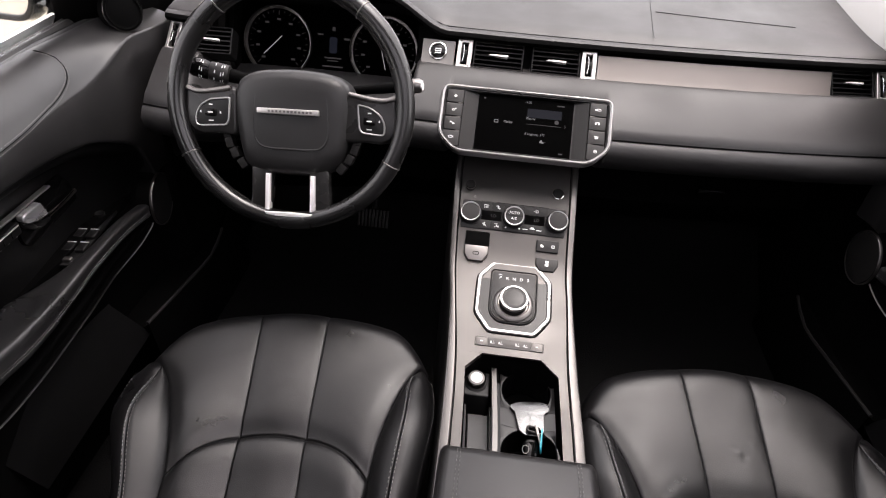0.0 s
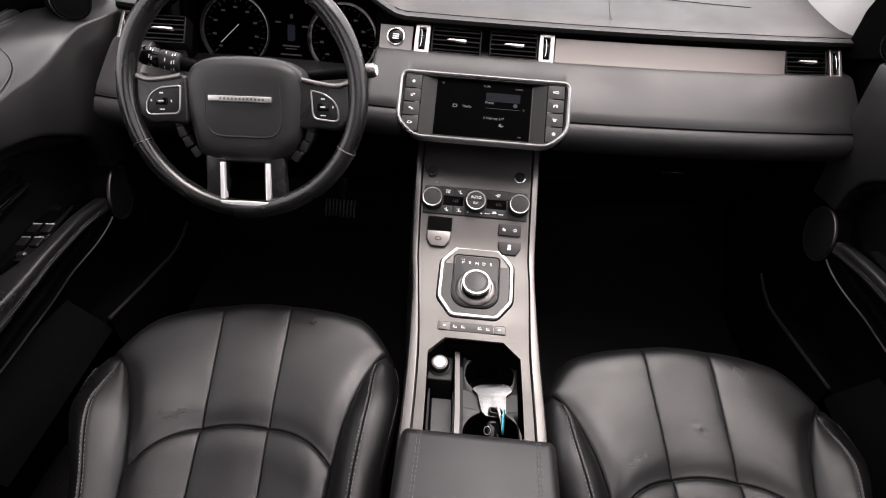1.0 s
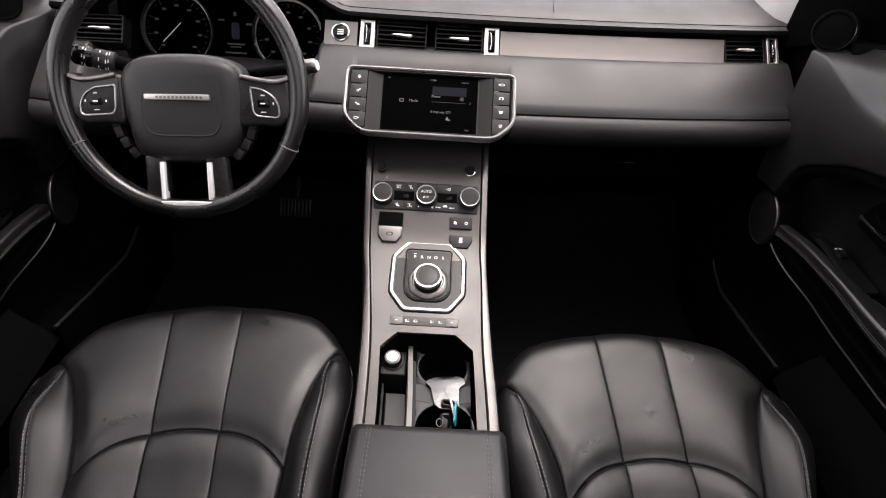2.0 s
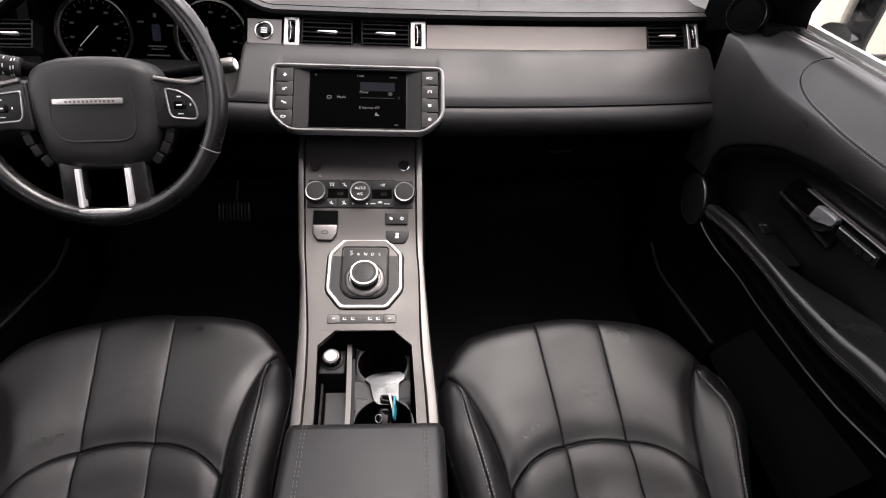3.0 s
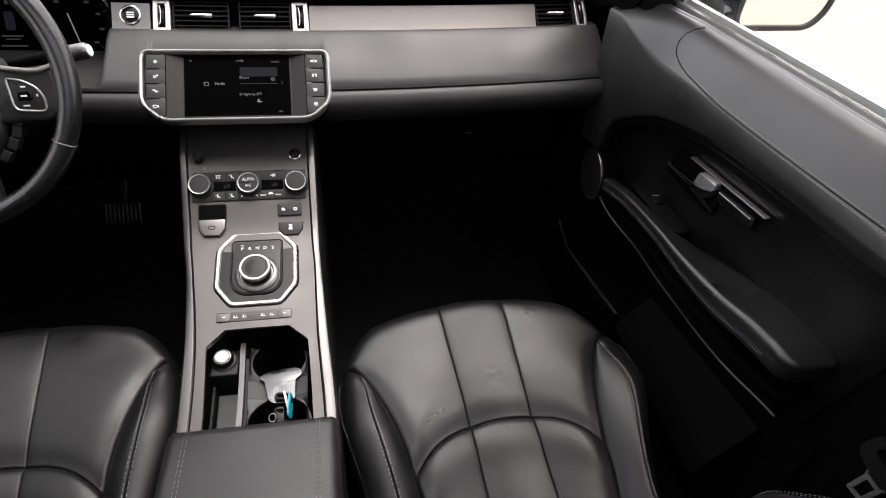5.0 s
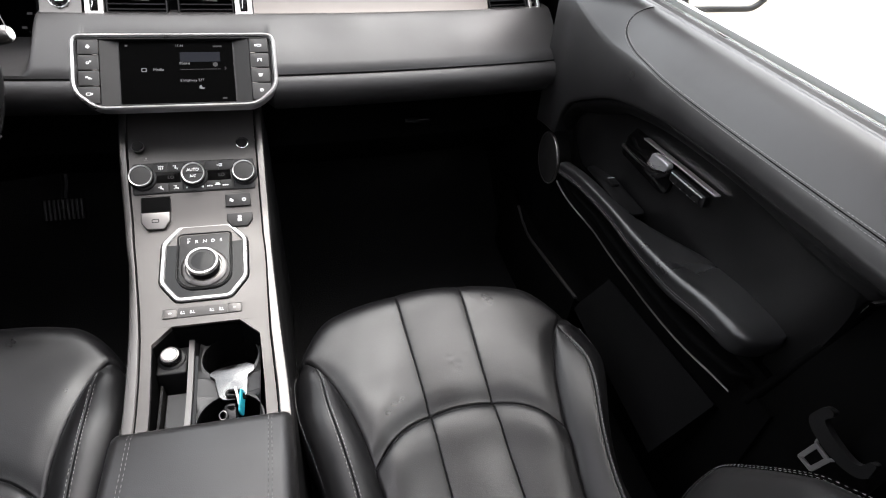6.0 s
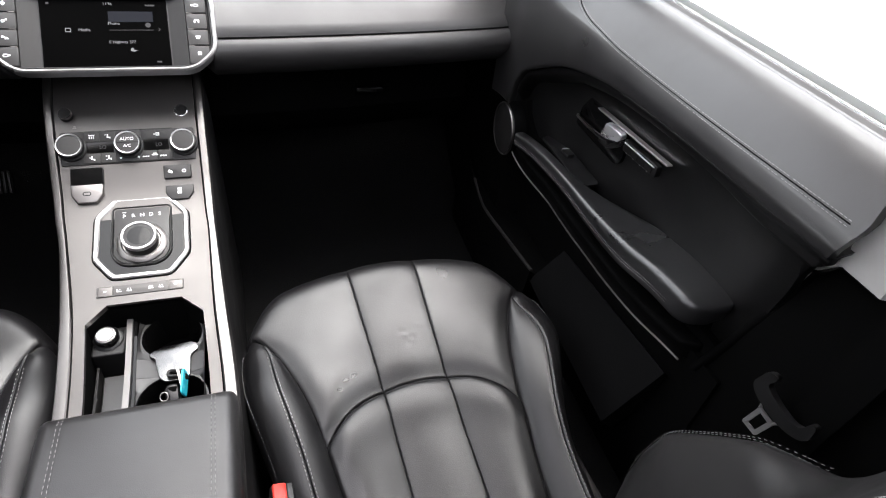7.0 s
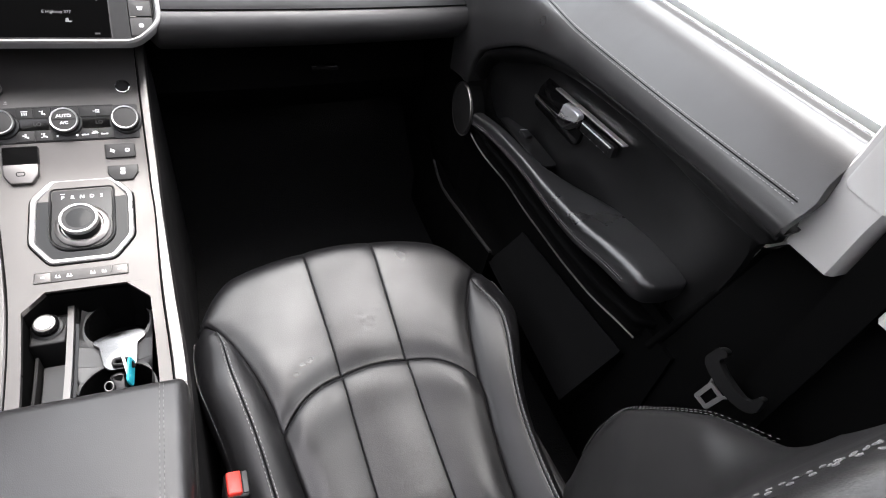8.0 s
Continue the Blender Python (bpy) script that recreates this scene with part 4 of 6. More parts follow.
def climate_panel():
    m = on_console(0.001, 1.008)
    c = thing("climate_panel", "climate panel with three round metal-ringed knobs", "climate control", m)
    part("panel", plate(rrect(-0.100, -0.028, 0.098, 0.028, 0.003), -0.004, 0.0018, 0.001), BUTTON, c)
    for y in (0.010, -0.0265):
        for a, b in ((-0.067, -0.0435), (-0.043, -0.020), (-0.0195, 0.0165), (0.017, 0.0395), (0.040, 0.064)):
            part("key", plate(rrect(a, y, b - 0.0004, y + 0.0165, 0.001), 0.0, 0.0032, 0.0006), BUTTON, c)
    for x in (-0.0435, 0.039):
        d = part("readout", plate(rrect(x - 0.019, -0.009, x + 0.019, 0.009, 0.001), 0.0, 0.0026), GLOSS, c)
        print_text("LO", 0.008, d, m @ pose(x + 0.004, 0, 0.0027), LIT_DIM)
    for x in (-0.0835, -0.001, 0.0815):
        k = part("knob", lathe([(0.0215, 0.0), (0.0215, 0.006), (0.019, 0.0075), (0.0185, 0.016), (0.0178, 0.018)], 40), PLASTIC, c, m=m @ pose(x, 0, 0))
        part("knob_ring", lathe([(0.0188, 0.015), (0.0190, 0.019), (0.0182, 0.0202), (0.0168, 0.0198), (0.0164, 0.017)], 40), SILVER, k, "bright metal knob ring", m=m @ pose(x, 0, 0))
        part("knob_face", lathe([(0.0166, 0.016), (0.0162, 0.0182), (0.012, 0.0186), (0, 0.0187)], 36), BUTTON, k, m=m @ pose(x, 0, 0))
        if abs(x) < 0.01:
            part("split_line", block(-0.016, -0.0004, 0.0186, 0.016, 0.0004, 0.019), SOFT_BLACK, k, m=m @ pose(x, 0, 0))
            print_text("AUTO", 0.0072, k, m @ pose(x, 0.0058, 0.0188))
            print_text("A/C", 0.0066, k, m @ pose(x, -0.0056, 0.0188))
    def bits(x, y, boxes):
        return merge(*[block(x + p * 0.001, y + q * 0.001, 0.0032, x + r * 0.001, y + t * 0.001, 0.0035) for p, q, r, t in boxes])
    sitter = [(-1.6, 1.6, 0.4, 3.4), (-1.8, -2.6, 0.2, 1.2), (0.2, -2.6, 3.2, -1.2), (2.0, -4.0, 3.2, -2.6)]
    screen = [(-4.5, 2.0, 4.5, 3.2), (-3.4, -3.4, -2.2, 1.0), (-0.6, -3.4, 0.6, 1.0), (2.2, -3.4, 3.4, 1.0)]
    for x, y, boxes in ((-0.055, 0.018, screen), (-0.031, 0.018, sitter + [(-4.8, 2.0, -2.6, 3.0)]), (0.041, 0.018, [(-5.0, -0.6, -2.0, 0.6), (-1.4, -2.6, 3.8, -1.6), (-1.4, 1.6, 3.8, 2.6), (-1.4, -1.6, -0.4, 1.6), (2.8, -1.6, 3.8, 1.6), (0.6, -1.6, 1.4, 1.6)]), (-0.055, -0.018, sitter + [(-4.8, 0.2, -2.4, 1.2)]), (-0.031, -0.018, sitter + [(-4.8, 2.0, -2.8, 3.0), (-4.6, -3.6, -2.6, -2.6)])):
        part("symbol", bits(x, y, boxes), MARK, c)
    for x, y, boxes in ((0.023, -0.0195, [(-5, -1.0, -2.4, 0.8), (-1.6, -1.0, 1.0, 0.8), (1.8, -1.0, 4.4, 0.8)]), (0.036, -0.0172, [(-4.6, -1.2, 4.6, 0.2), (-2.8, 0.2, 2.8, 2.6)]), (0.049, -0.0195, [(-5, -1.0, -2.4, 0.8), (-1.6, -1.0, 1.0, 0.8), (1.8, -1.0, 4.4, 0.8)]), (-0.0145, -0.020, [(-1.4, -1.2, 1.4, 1.2)]), (0.0115, -0.020, [(-1.6, -0.6, 1.6, 1.4), (0.2, -1.6, 1.6, -0.6)])):
        part("symbol", bits(x, y, boxes), MARK, c)
    part("panel_edge", block(-0.066, 0.0275, 0.0006, 0.064, 0.0283, 0.0024), SPOKE, c)


def console_switches():
    m = on_console(-0.087, 1.054)
    v = thing("volume_knob", "small round black volume knob", "knob", m)
    part("knob", lathe([(0.0098, 0.0), (0.0095, 0.010), (0.0085, 0.012), (0.0070, 0.0118), (0, 0.0112)], 28), PLASTIC, v)
    part("knob_ring", lathe([(0.0097, 0.006), (0.0101, 0.009), (0.0097, 0.0105), (0.0090, 0.0105), (0.0088, 0.006)], 28), SATIN, v)
    part("mark", merge(block(0.008, -0.023, 0.0005, 0.0135, -0.0215, 0.0009), block(0.0095, -0.0205, 0.0005, 0.0125, -0.018, 0.0009)), SATIN, v)
    m = on_console(0.083, 1.056)
    v = thing("round_cap", "round dark cap with a thin bright ring", "cap", m)
    part("ring", lathe([(0.0105, 0.0), (0.0108, 0.0025), (0.0098, 0.003), (0.0092, 0.001)], 32), CHROME, v)
    part("cap", lathe([(0.0092, 0.0), (0.009, 0.0018), (0, 0.002)], 28), PLASTIC, v)
    # parking brake switch below its black recess
    m = on_console(-0.066, 0.957)
    v = thing("parking_brake_switch", "pale parking brake switch below a black recess", "switch", m)
    part("recess", plate(rrect(-0.0225, 0.003, 0.0225, 0.030, 0.002), -0.002, 0.0042, 0.0006), SOFT_BLACK, v)
    part("recess_lip", frame_ring(rrect(-0.0233, 0.0025, 0.0233, 0.0308, 0.0025), 0.0009, -0.002, 0.0046, 0.0003), PLASTIC, v)
    o = [(-0.0225, 0.002), (-0.0225, -0.015), (-0.0135, -0.0285), (0.0135, -0.0285), (0.0225, -0.015), (0.0225, 0.002)]
    t = part("paddle", plate(o, -0.002, 0.008, 0.0025), SATIN, v)
    part("paddle_symbol", frame_ring(rrect(-0.006, -0.017, 0.006, -0.010, 0.003), 0.0014, 0.008, 0.0083, 0.0001), PLASTIC, t)
    m = on_console(0.067, 0.970)
    v = thing("switch_pair", "pair of dark rectangular console switches", "switch", m, "console switches")
    part("rocker", plate(rrect(-0.021, -0.0115, 0.021, 0.0115, 0.002), -0.002, 0.004, 0.0015), BUTTON, v)
    part("symbol", plate([(-0.014, -0.001), (-0.0085, -0.0035), (-0.007, 0.0), (-0.0125, 0.0035)], 0.004, 0.0043), MARK, v)
    part("symbol", frame_ring(rrect(0.007, -0.003, 0.0135, 0.003, 0.0028), 0.0014, 0.004, 0.0043, 0.0001), MARK, v)
    m = on_console(0.067, 0.943)
    v = thing("stability_switch", "dark console switch with rounded lower corners", "switch", m, "console switches")
    o = [(-0.021, 0.009), (-0.021, -0.004), (-0.013, -0.016), (0.013, -0.016), (0.021, -0.004), (0.021, 0.009)]
    part("rocker", plate(o, -0.002, 0.004, 0.0015), BUTTON, v)
    part("symbol", merge(block(-0.003, 0.0002, 0.004, 0.003, 0.004, 0.0043), block(-0.002, -0.002, 0.004, 0.002, 0.0004, 0.0043), block(-0.0035, -0.0065, 0.004, 0.003, -0.0018, 0.0043)), MARK, v)
    # seat heater strip
    m = on_console(-0.004, 0.783)
    v = thing("heater_switches", "flat strip of small grey heater switches", "switch strip", m)
    part("strip", plate(rrect(-0.059, -0.0085, 0.059, 0.0085, 0.002), -0.002, 0.0012, 0.0006), STRIP, v)
    for x in (-0.0475, 0.0475):
        k = part("key", plate(rrect(x - 0.0095, -0.0072, x + 0.0095, 0.0072, 0.0012), 0.0, 0.0018, 0.0004), FACE, v)
        part("key_outline", frame_ring(rrect(x - 0.0105, -0.0082, x + 0.0105, 0.0082, 0.0015), 0.0008, 0.0, 0.0020, 0.0003), SATIN, k)
        part("key_symbol", block(x - 0.0022, -0.0009, 0.0018, x + 0.0022, 0.0009, 0.0020), MARK, k)
    for x in (-0.029, -0.015, 0.014, 0.028):
        part("symbol", merge(block(x - 0.0034, -0.0024, 0.0012, x + 0.0034, -0.0014, 0.0015), block(x - 0.0030, -0.0014, 0.0012, x - 0.0014, 0.0022, 0.0015), block(x + 0.0010, 0.0002, 0.0012, x + 0.0016, 0.0022, 0.0015)), MARK, v)


def gear_selector():
    m = on_console(0.0005, 0.864)
    g = thing("gear_selector", "rotary gear selector in a chamfered bright metal frame", "gear selector", m)
    o = [(-0.0645, -0.030), (-0.038, -0.066), (0.044, -0.066), (0.0705, -0.030), (0.0705, 0.047), (0.043, 0.081), (-0.037, 0.081), (-0.0645, 0.047)]
    o2 = []
    for i, p in enumerate(o):
        a, b, q = Vector(o[i - 1]), Vector(p), Vector(o[(i + 1) % 8])
        for t in (0.0, 0.5, 1.0):
            s, e = b + (a - b).normalized() * 0.007, b + (q - b).normalized() * 0.007
            o2.append(tuple((s * (1 - t) + b * t) * (1 - t) + (b * (1 - t) + e * t) * t))
    part("outer_rim", frame_ring(inset(o2, -0.0022), 0.0030, -0.004, 0.0016, 0.0006), SOFT_BLACK, g)
    part("frame", frame_ring(o2, 0.0076, -0.004, 0.005, 0.0018), SILVER, g, "bright chamfered metal frame")
    part("gloss_panel", plate(inset(o2, 0.0065), -0.006, 0.001), GLOSS, g)
    u = rrect(-0.041, -0.046, 0.046, 0.064, [0.030, 0.030, 0.008, 0.008], 6)
    part("inner_rim", frame_ring(u, 0.003, -0.002, 0.0045, 0.0012), PLASTIC, g)
    part("dial_plate", plate(inset(u, 0.004), -0.002, 0.003, 0.001), BUTTON, g)
    for k, ch in enumerate("PRNDS"):
        print_text(ch, 0.0085, g, m @ pose(-0.023 + 0.0128 * k, 0.046, 0.0031))
    part("indicator", block(-0.026, 0.0525, 0.003, -0.0205, 0.0533, 0.0033), MARK, g)
    at = m @ pose(0.003, -0.006, 0)
    part("collar", lathe([(0.036, 0.002), (0.036, 0.005), (0.032, 0.0085), (0.029, 0.009), (0.027, 0.006)], 48), SATIN, g, "satin metal dial collar", m=at)
    k = part("dial", lathe([(0.0252, 0.004), (0.0252, 0.020), (0.0248, 0.023), (0.0240, 0.025)], 48), PLASTIC, g, "rotary dial", m=at)
    part("dial_ring", lathe([(0.0254, 0.019), (0.0257, 0.0235), (0.0245, 0.0262), (0.0218, 0.0262), (0.0212, 0.0242)], 48), SILVER, k, m=at)
    part("dial_cap", lathe([(0.0216, 0.022), (0.0212, 0.0246), (0.014, 0.0252), (0, 0.0254)], 40), GLOSS, k, "glossy dial cap", m=at)


def armrest():
    a = thing("console_box", "black console storage box with a stitched leather lid", "storage box", pose(0.026, 0.36, 0.2))
    W = Matrix()
    rings = []
    for y, t in ((0.574, 0.018), (0.571, 0.008), (0.565, 0.002), (0.555, 0.0), (0.50, 0.0), (0.35, 0.0), (0.20, 0.0), (0.10, 0.0), (0.09, 0.01)):
        o = rrect(-0.112 + t * 0.5, 0.0 + t, 0.112 - t * 0.5, 0.062 - t, 0.016 - min(t, 0.01), 5)
        rings.append([(0.027 + x, y, 0.330 + z + 0.008 * (1 - (x / 0.112) ** 2) * (z > 0.03)) for x, z in o])
    part("lid", loft(rings), LID_AND_LIT_BACK, a, m=W)
    part("base", block(-0.075, 0.10, 0.06, 0.129, 0.568, 0.332, 0.006), PLASTIC, a, m=W)
    for s in (-1, 1):
        for d in (-0.0022, 0.0022):
            x = 0.027 + s * (0.084 + d)
            line = [(x, y, 0.3956) for y in np.linspace(0.15, 0.555, 30)] + [(x, 0.566, 0.391), (x, 0.5725, 0.38), (x, 0.5745, 0.36)]
            part("stitching", stitches(line, 0.004, 0.002, 0.0005), THREAD, a, m=W, kind="stuff")
    return a


# ---- seats ----
def seat_front(x):
    """How far forward the cushion reaches at x from its middle."""
    a = abs(x)
    return 0.869 - 0.018 * min(1, a / 0.16) ** 2 - (0.088 * ((a - 0.14) / 0.103) ** 2.6 if a >= 0.14 else 0)


INSEAM = [(-0.36, 0.125), (-0.24, 0.132), (-0.15, 0.142), (-0.055, 0.155), (0.0, 0.165), (0.05, 0.180), (0.09, 0.197), (0.115, 0.213), (0.132, 0.228)]
OUTSEAM = [(-0.36, 0.224), (-0.24, 0.229), (-0.10, 0.237), (-0.06, 0.242), (0.0, 0.255), (0.045, 0.263), (0.095, 0.262), (0.117, 0.257), (0.132, 0.248)]


def cushion_z(y):
    """Height of the cushion's middle at y ahead of the seat's origin."""
    return 0.264 + 0.285 * y + 0.10 * max(0, -0.12 - y) ** 1.5


def wing(x, y):
    """Rise of the cushion's flanks towards the back."""
    return 0.018 * smooth(0.20, -0.06, y) * smooth(0.03, 0.20, abs(x)) - 0.007 * smooth(0.04, 0.18, abs(x)) * smooth(0.02, 0.16, y)


def groove(d, w=0.0035, depth=0.005):
    return -depth * math.exp(-(d / w) ** 2)


def crease(x, y, x0, y0, turn, length, width, depth):
    """A shallow fold in the leather, length long, about (x0, y0)."""
    c, s = math.cos(radians(turn)), math.sin(radians(turn))
    u, v = (x - x0) * c + (y - y0) * s, -(x - x0) * s + (y - y0) * c
    v += 0.25 * u * u / length
    return -0.20 * depth * math.exp(-(2 * u / length) ** 2) * (math.exp(-(v / (1.5 * width)) ** 2) - 0.6 * math.exp(-((v - 2.6 * width) / (2 * width)) ** 2))


PASSENGER_FOLDS = [(-0.125, 0.012, 48, 0.055, 0.0035, 0.0011), (-0.110, 0.030, 40, 0.06, 0.004, 0.0008), (-0.14, 0.045, 62, 0.05, 0.004, 0.0009), (0.115, 0.030, -45, 0.06, 0.004, 0.0009), (0.135, 0.060, -60, 0.05, 0.004, 0.0008), (-0.16, 0.11, 20, 0.07, 0.006, 0.0010), (0.10, 0.16, -12, 0.08, 0.006, 0.0008), (-0.03, 0.035, 6, 0.05, 0.004, 0.0006)]
DRIVER_FOLDS = [(0.015, 0.085, 52, 0.10, 0.004, 0.0012), (-0.02, 0.070, 40, 0.07, 0.004, 0.0008), (-0.115, 0.030, 45, 0.07, 0.004, 0.0010), (-0.14, 0.06, 55, 0.06, 0.004, 0.0009), (0.12, 0.035, -50, 0.06, 0.004, 0.0010), (-0.10, 0.14, 15, 0.09, 0.006, 0.0010), (0.13, 0.12, -25, 0.08, 0.006, 0.0009)]


def seat(x0, y0, yaw, rise, shift, label, scuff):
    M = Matrix.Translation((x0, y0, 0.0)) @ Matrix.Rotation(radians(yaw), 4, "Z")
    s = thing("front_seat", label, "car seat", M, "front seats")
    HW, S = 0.243, 0.060
    fine = (-0.010, -0.006, -0.0036, -0.0022, -0.0012, 0.0, 0.0012, 0.0022, 0.0036, 0.006, 0.010)
    cs = sorted({round(c, 5) for c in [*(c for c in np.linspace(-HW, HW, 91) if abs(abs(c) - S) > 0.011), *(k * S + d for k in (-1, 1) for d in fine)]})
    arc_y = lambda x: 0.010 - 1.5 * x * x - 62 * x ** 4

    def place(c, y):
        full = min(HW, curve(INSEAM, min(y, 0.132)) + 0.012) if y < 0.132 else HW
        n = smooth(0.25, -0.02, y)
        inner = S * (1 - 0.12 * n)
        return c * inner / S if abs(c) <= S else math.copysign(inner + (abs(c) - S) * (full - inner) / (HW - S), c)
    rows = []
    ahead = sorted(set(np.linspace(0, 0.25, 18)) | set(np.linspace(0.25, 0.94, 58)))
    for v in [*ahead, *(1 + d / 0.2 for d in (-0.0085, -0.006, -0.0042, -0.003, -0.002, -0.0012, -0.0006)), 1.0, *(1 + d for d in np.array((0.0006, 0.0012, 0.002, 0.003, 0.0042, 0.006, 0.0085)) / 0.35), *np.linspace(1.04, 2, 70)]:
        row = []
        for c in cs:
            yf = seat_front(c) - 0.6
            ya = arc_y(place(c, arc_y(c * 0.7)))
            y = yf + (ya - yf) * v if v <= 1 else ya + (-0.36 - ya) * (v - 1)
            x = place(c, y)
            z = cushion_z(y) + rise
            nose = max(0, 1 - (yf - y) / 0.095)
            z -= 0.085 * nose ** 3.8
            z += wing(x, y)
            da = y - ya
            sew = smooth(0.180, 0.16, abs(x))
            z += sew * (groove(da, 0.0014, 0.0038) + (groove(da, 0.020, 0.0056) if da > 0 else groove(da, 0.006, 0.0042)) + 0.004 * math.exp(-((da + 0.035) / 0.03) ** 2)) + 0.055 * min(0.2, max(0, -da))
            dc = abs(c) - S
            z += groove(dc, 0.0011, 0.0018) + groove(dc, 0.007, 0.0006)
            z += 0.003 * max(0, 1 - (c / S) ** 2) if abs(c) < S else 0.0045 * math.sin(math.pi * min(1, dc / (HW - S)))
            if y < 0.15:
                e = abs(x) - curve(INSEAM, min(y, 0.132))
                z += groove(e, 0.018, 0.004) * smooth(0.15, 0.10, y) - 0.022 * smooth(-0.002, 0.010, e) * smooth(0.134, 0.124, y)
            if scuff:
                for px, py, r, h in ((0.006, 0.084, 0.004, 0.0010), (0.015, 0.080, 0.0035, -0.0011), (0.001, 0.092, 0.0035, -0.0008), (0.034, 0.098, 0.004, 0.0005), (0.010, 0.070, 0.004, -0.0006)):
                    z += h * math.exp(-(((x - px) ** 2 + (y - py) ** 2) / r ** 2))
            z += sum(crease(x, y, *f) for f in (PASSENGER_FOLDS if scuff else DRIVER_FOLDS))
            row.append((x + shift * max(0, 1 - (x / 0.17) ** 2), y, z))
        rows.append(row)
    part("cushion", slab(rows, (0, 0, -0.11)), LEATHER, s, "black leather cushion with sewn panels", sharp=70)
    part("cushion_base", loft([[(x, y, z) for x, y in rrect(-0.225 + t, -0.36, 0.225 - t, 0.15 - t, 0.06)] for z, t in ((0.07, 0.03), (0.12, 0.0), (0.165, 0.0))]), PLASTIC, s)
    for side in (-1, 1):
        rings, crest, welt = [], [], []
        for i in range(40):
            y = 0.132 - 0.492 * (i / 39) ** 1.6
            g = i / 39
            xi, xo = curve(INSEAM, y), curve(OUTSEAM, y) + (0.012 - 0.034 * smooth(0.06, -0.16, y) if side * x0 > 0 else -0.006)
            zs = cushion_z(y) + rise + wing(xi, y)
            zc = zs - 0.001 - 0.006 * smooth(0.112, 0.133, y) + 0.017 * smooth(0.125, 0.0, y) + 0.004 * smooth(0.05, -0.10, y) + 0.02 * smooth(-0.15, -0.36, y)
            w = xo - xi
            lift = zc - zs
            k = 0.04 + (0.66 if side * x0 > 0 else 0.42) * (1 - math.exp(-max(0, 0.118 - y) / 0.05))
            q = 1 - k
            prof = [(xi - 0.004, zs - 0.05), (xi - 0.0005, zs - 0.009), (xi + 0.08 * k * w, zs + 0.05 * lift - 0.002), (xi + 0.3 * k * w, zs + 0.38 * lift), (xi + 0.58 * k * w, zs + 0.70 * lift), (xi + 0.82 * k * w, zs + 0.93 * lift), (xi + 0.94 * k * w, zc), (xi + 0.97 * k * w, zc - 0.0002), (xi + k * w, zc - 0.0022), (xi + 1.03 * k * w, zc - 0.0002), (xi + 1.08 * k * w, zc + 0.0002), (xi + (k + 0.38 * q) * w, zc - 0.003), (xi + (k + 0.68 * q) * w, zc - 0.010), (xi + (k + 0.90 * q) * w, zc - 0.020), (xo, zc - 0.042), (xo - 0.002, zc - 0.08), (xo - 0.012, zc - 0.13)]
            rings.append([(side * px, y, pz) for px, pz in prof])
            crest.append((side * (xi + k * w), y, zc - 0.0002))
            welt.append((side * (xi + 0.945 * w), y, zc - 0.0205))
        b = part("side_bolster", loft(rings), LEATHER, s, "black leather side bolster with double stitching", sharp=80)
        for off in (-0.0032, 0.0032):
            part("stitching", stitches([(p[0] + off, p[1], p[2] + 0.0005) for p in crest[8:]], 0.0036, 0.0022, 0.0006), THREAD, b, m=WM[s], kind="stuff")
        part("welt", stitches(welt[4:], 0.0036, 0.0020, 0.00045), THREAD, b, m=WM[s], kind="stuff")
    # backrest: upright, with deep side bolsters low down and sloping shoulders
    def front_y(z, u):
        base = 0.245 - 0.20 * (z - 0.3) - 0.6
        out = curve([(0.25, 0.10), (0.35, 0.125), (0.42, 0.129), (0.446, 0.126), (0.49, 0.106), (0.53, 0.085), (0.555, 0.069), (0.578, 0.044), (0.60, 0.020), (0.64, 0.008), (0.95, 0.005)], z)
        return base + out * smooth(0.50, 0.93, abs(u))
    def crown(u):
        return 0.917 - 0.05 * smooth(0.24, 0.41, abs(u)) - 0.19 * smooth(0.37, 1.0, abs(u))
    rows = []
    us = np.linspace(-1, 1, 49)
    for k in range(40):
        g = k / 39
        row = []
        for u in us:
            ztop = crown(u)
            e = smooth(0.955, 1.0, g)
            z = 0.24 + (ztop - 0.24) * g
            row.append((u * (0.244 - 0.01 * smooth(0.5, 1, g)), front_y(z, u) - 0.035 * e * e - 0.03 * max(0, abs(u) - 0.95) / 0.05, z))
        rows.append(row)
    # paler than the cushion's leather: window light on the backrest, put into its colour
    bk = part("backrest", slab(rows, (0, -0.09, -0.01)), LID_AND_LIT_BACK, s, "black leather backrest with stitched shoulders", sharp=70)
    for inw in (0.017, 0.046):
        line = []
        for u in np.linspace(-0.60, 0.60, 90):
            a, c = Vector(((u - 0.01) * 0.234, crown(u - 0.01))), Vector(((u + 0.01) * 0.234, crown(u + 0.01)))
            e = (c - a).normalized()
            p = (a + c) / 2 + Vector((e.y, -e.x)) * inw
            back = 0.035 * smooth(0.955, 1.0, (p.y - 0.24) / (crown(p.x / 0.234) - 0.24)) ** 2
            line.append((p.x, front_y(p.y, p.x / 0.234) + 0.0016 - back, p.y))
        line = [p for p, q in zip(line, line[1:]) if q[0] > p[0]]
        part("stitching", stitches(line, 0.0024, 0.0024, 0.00045), THREAD_DIM, bk, m=WM[s], kind="stuff")
    line = [((u := 0.955) * 0.240, front_y(z, u) + 0.001, z) for z in np.linspace(0.30, 0.60, 60)]
    line = [(a, b_ + 0.0006, c) for a, b_, c in line]
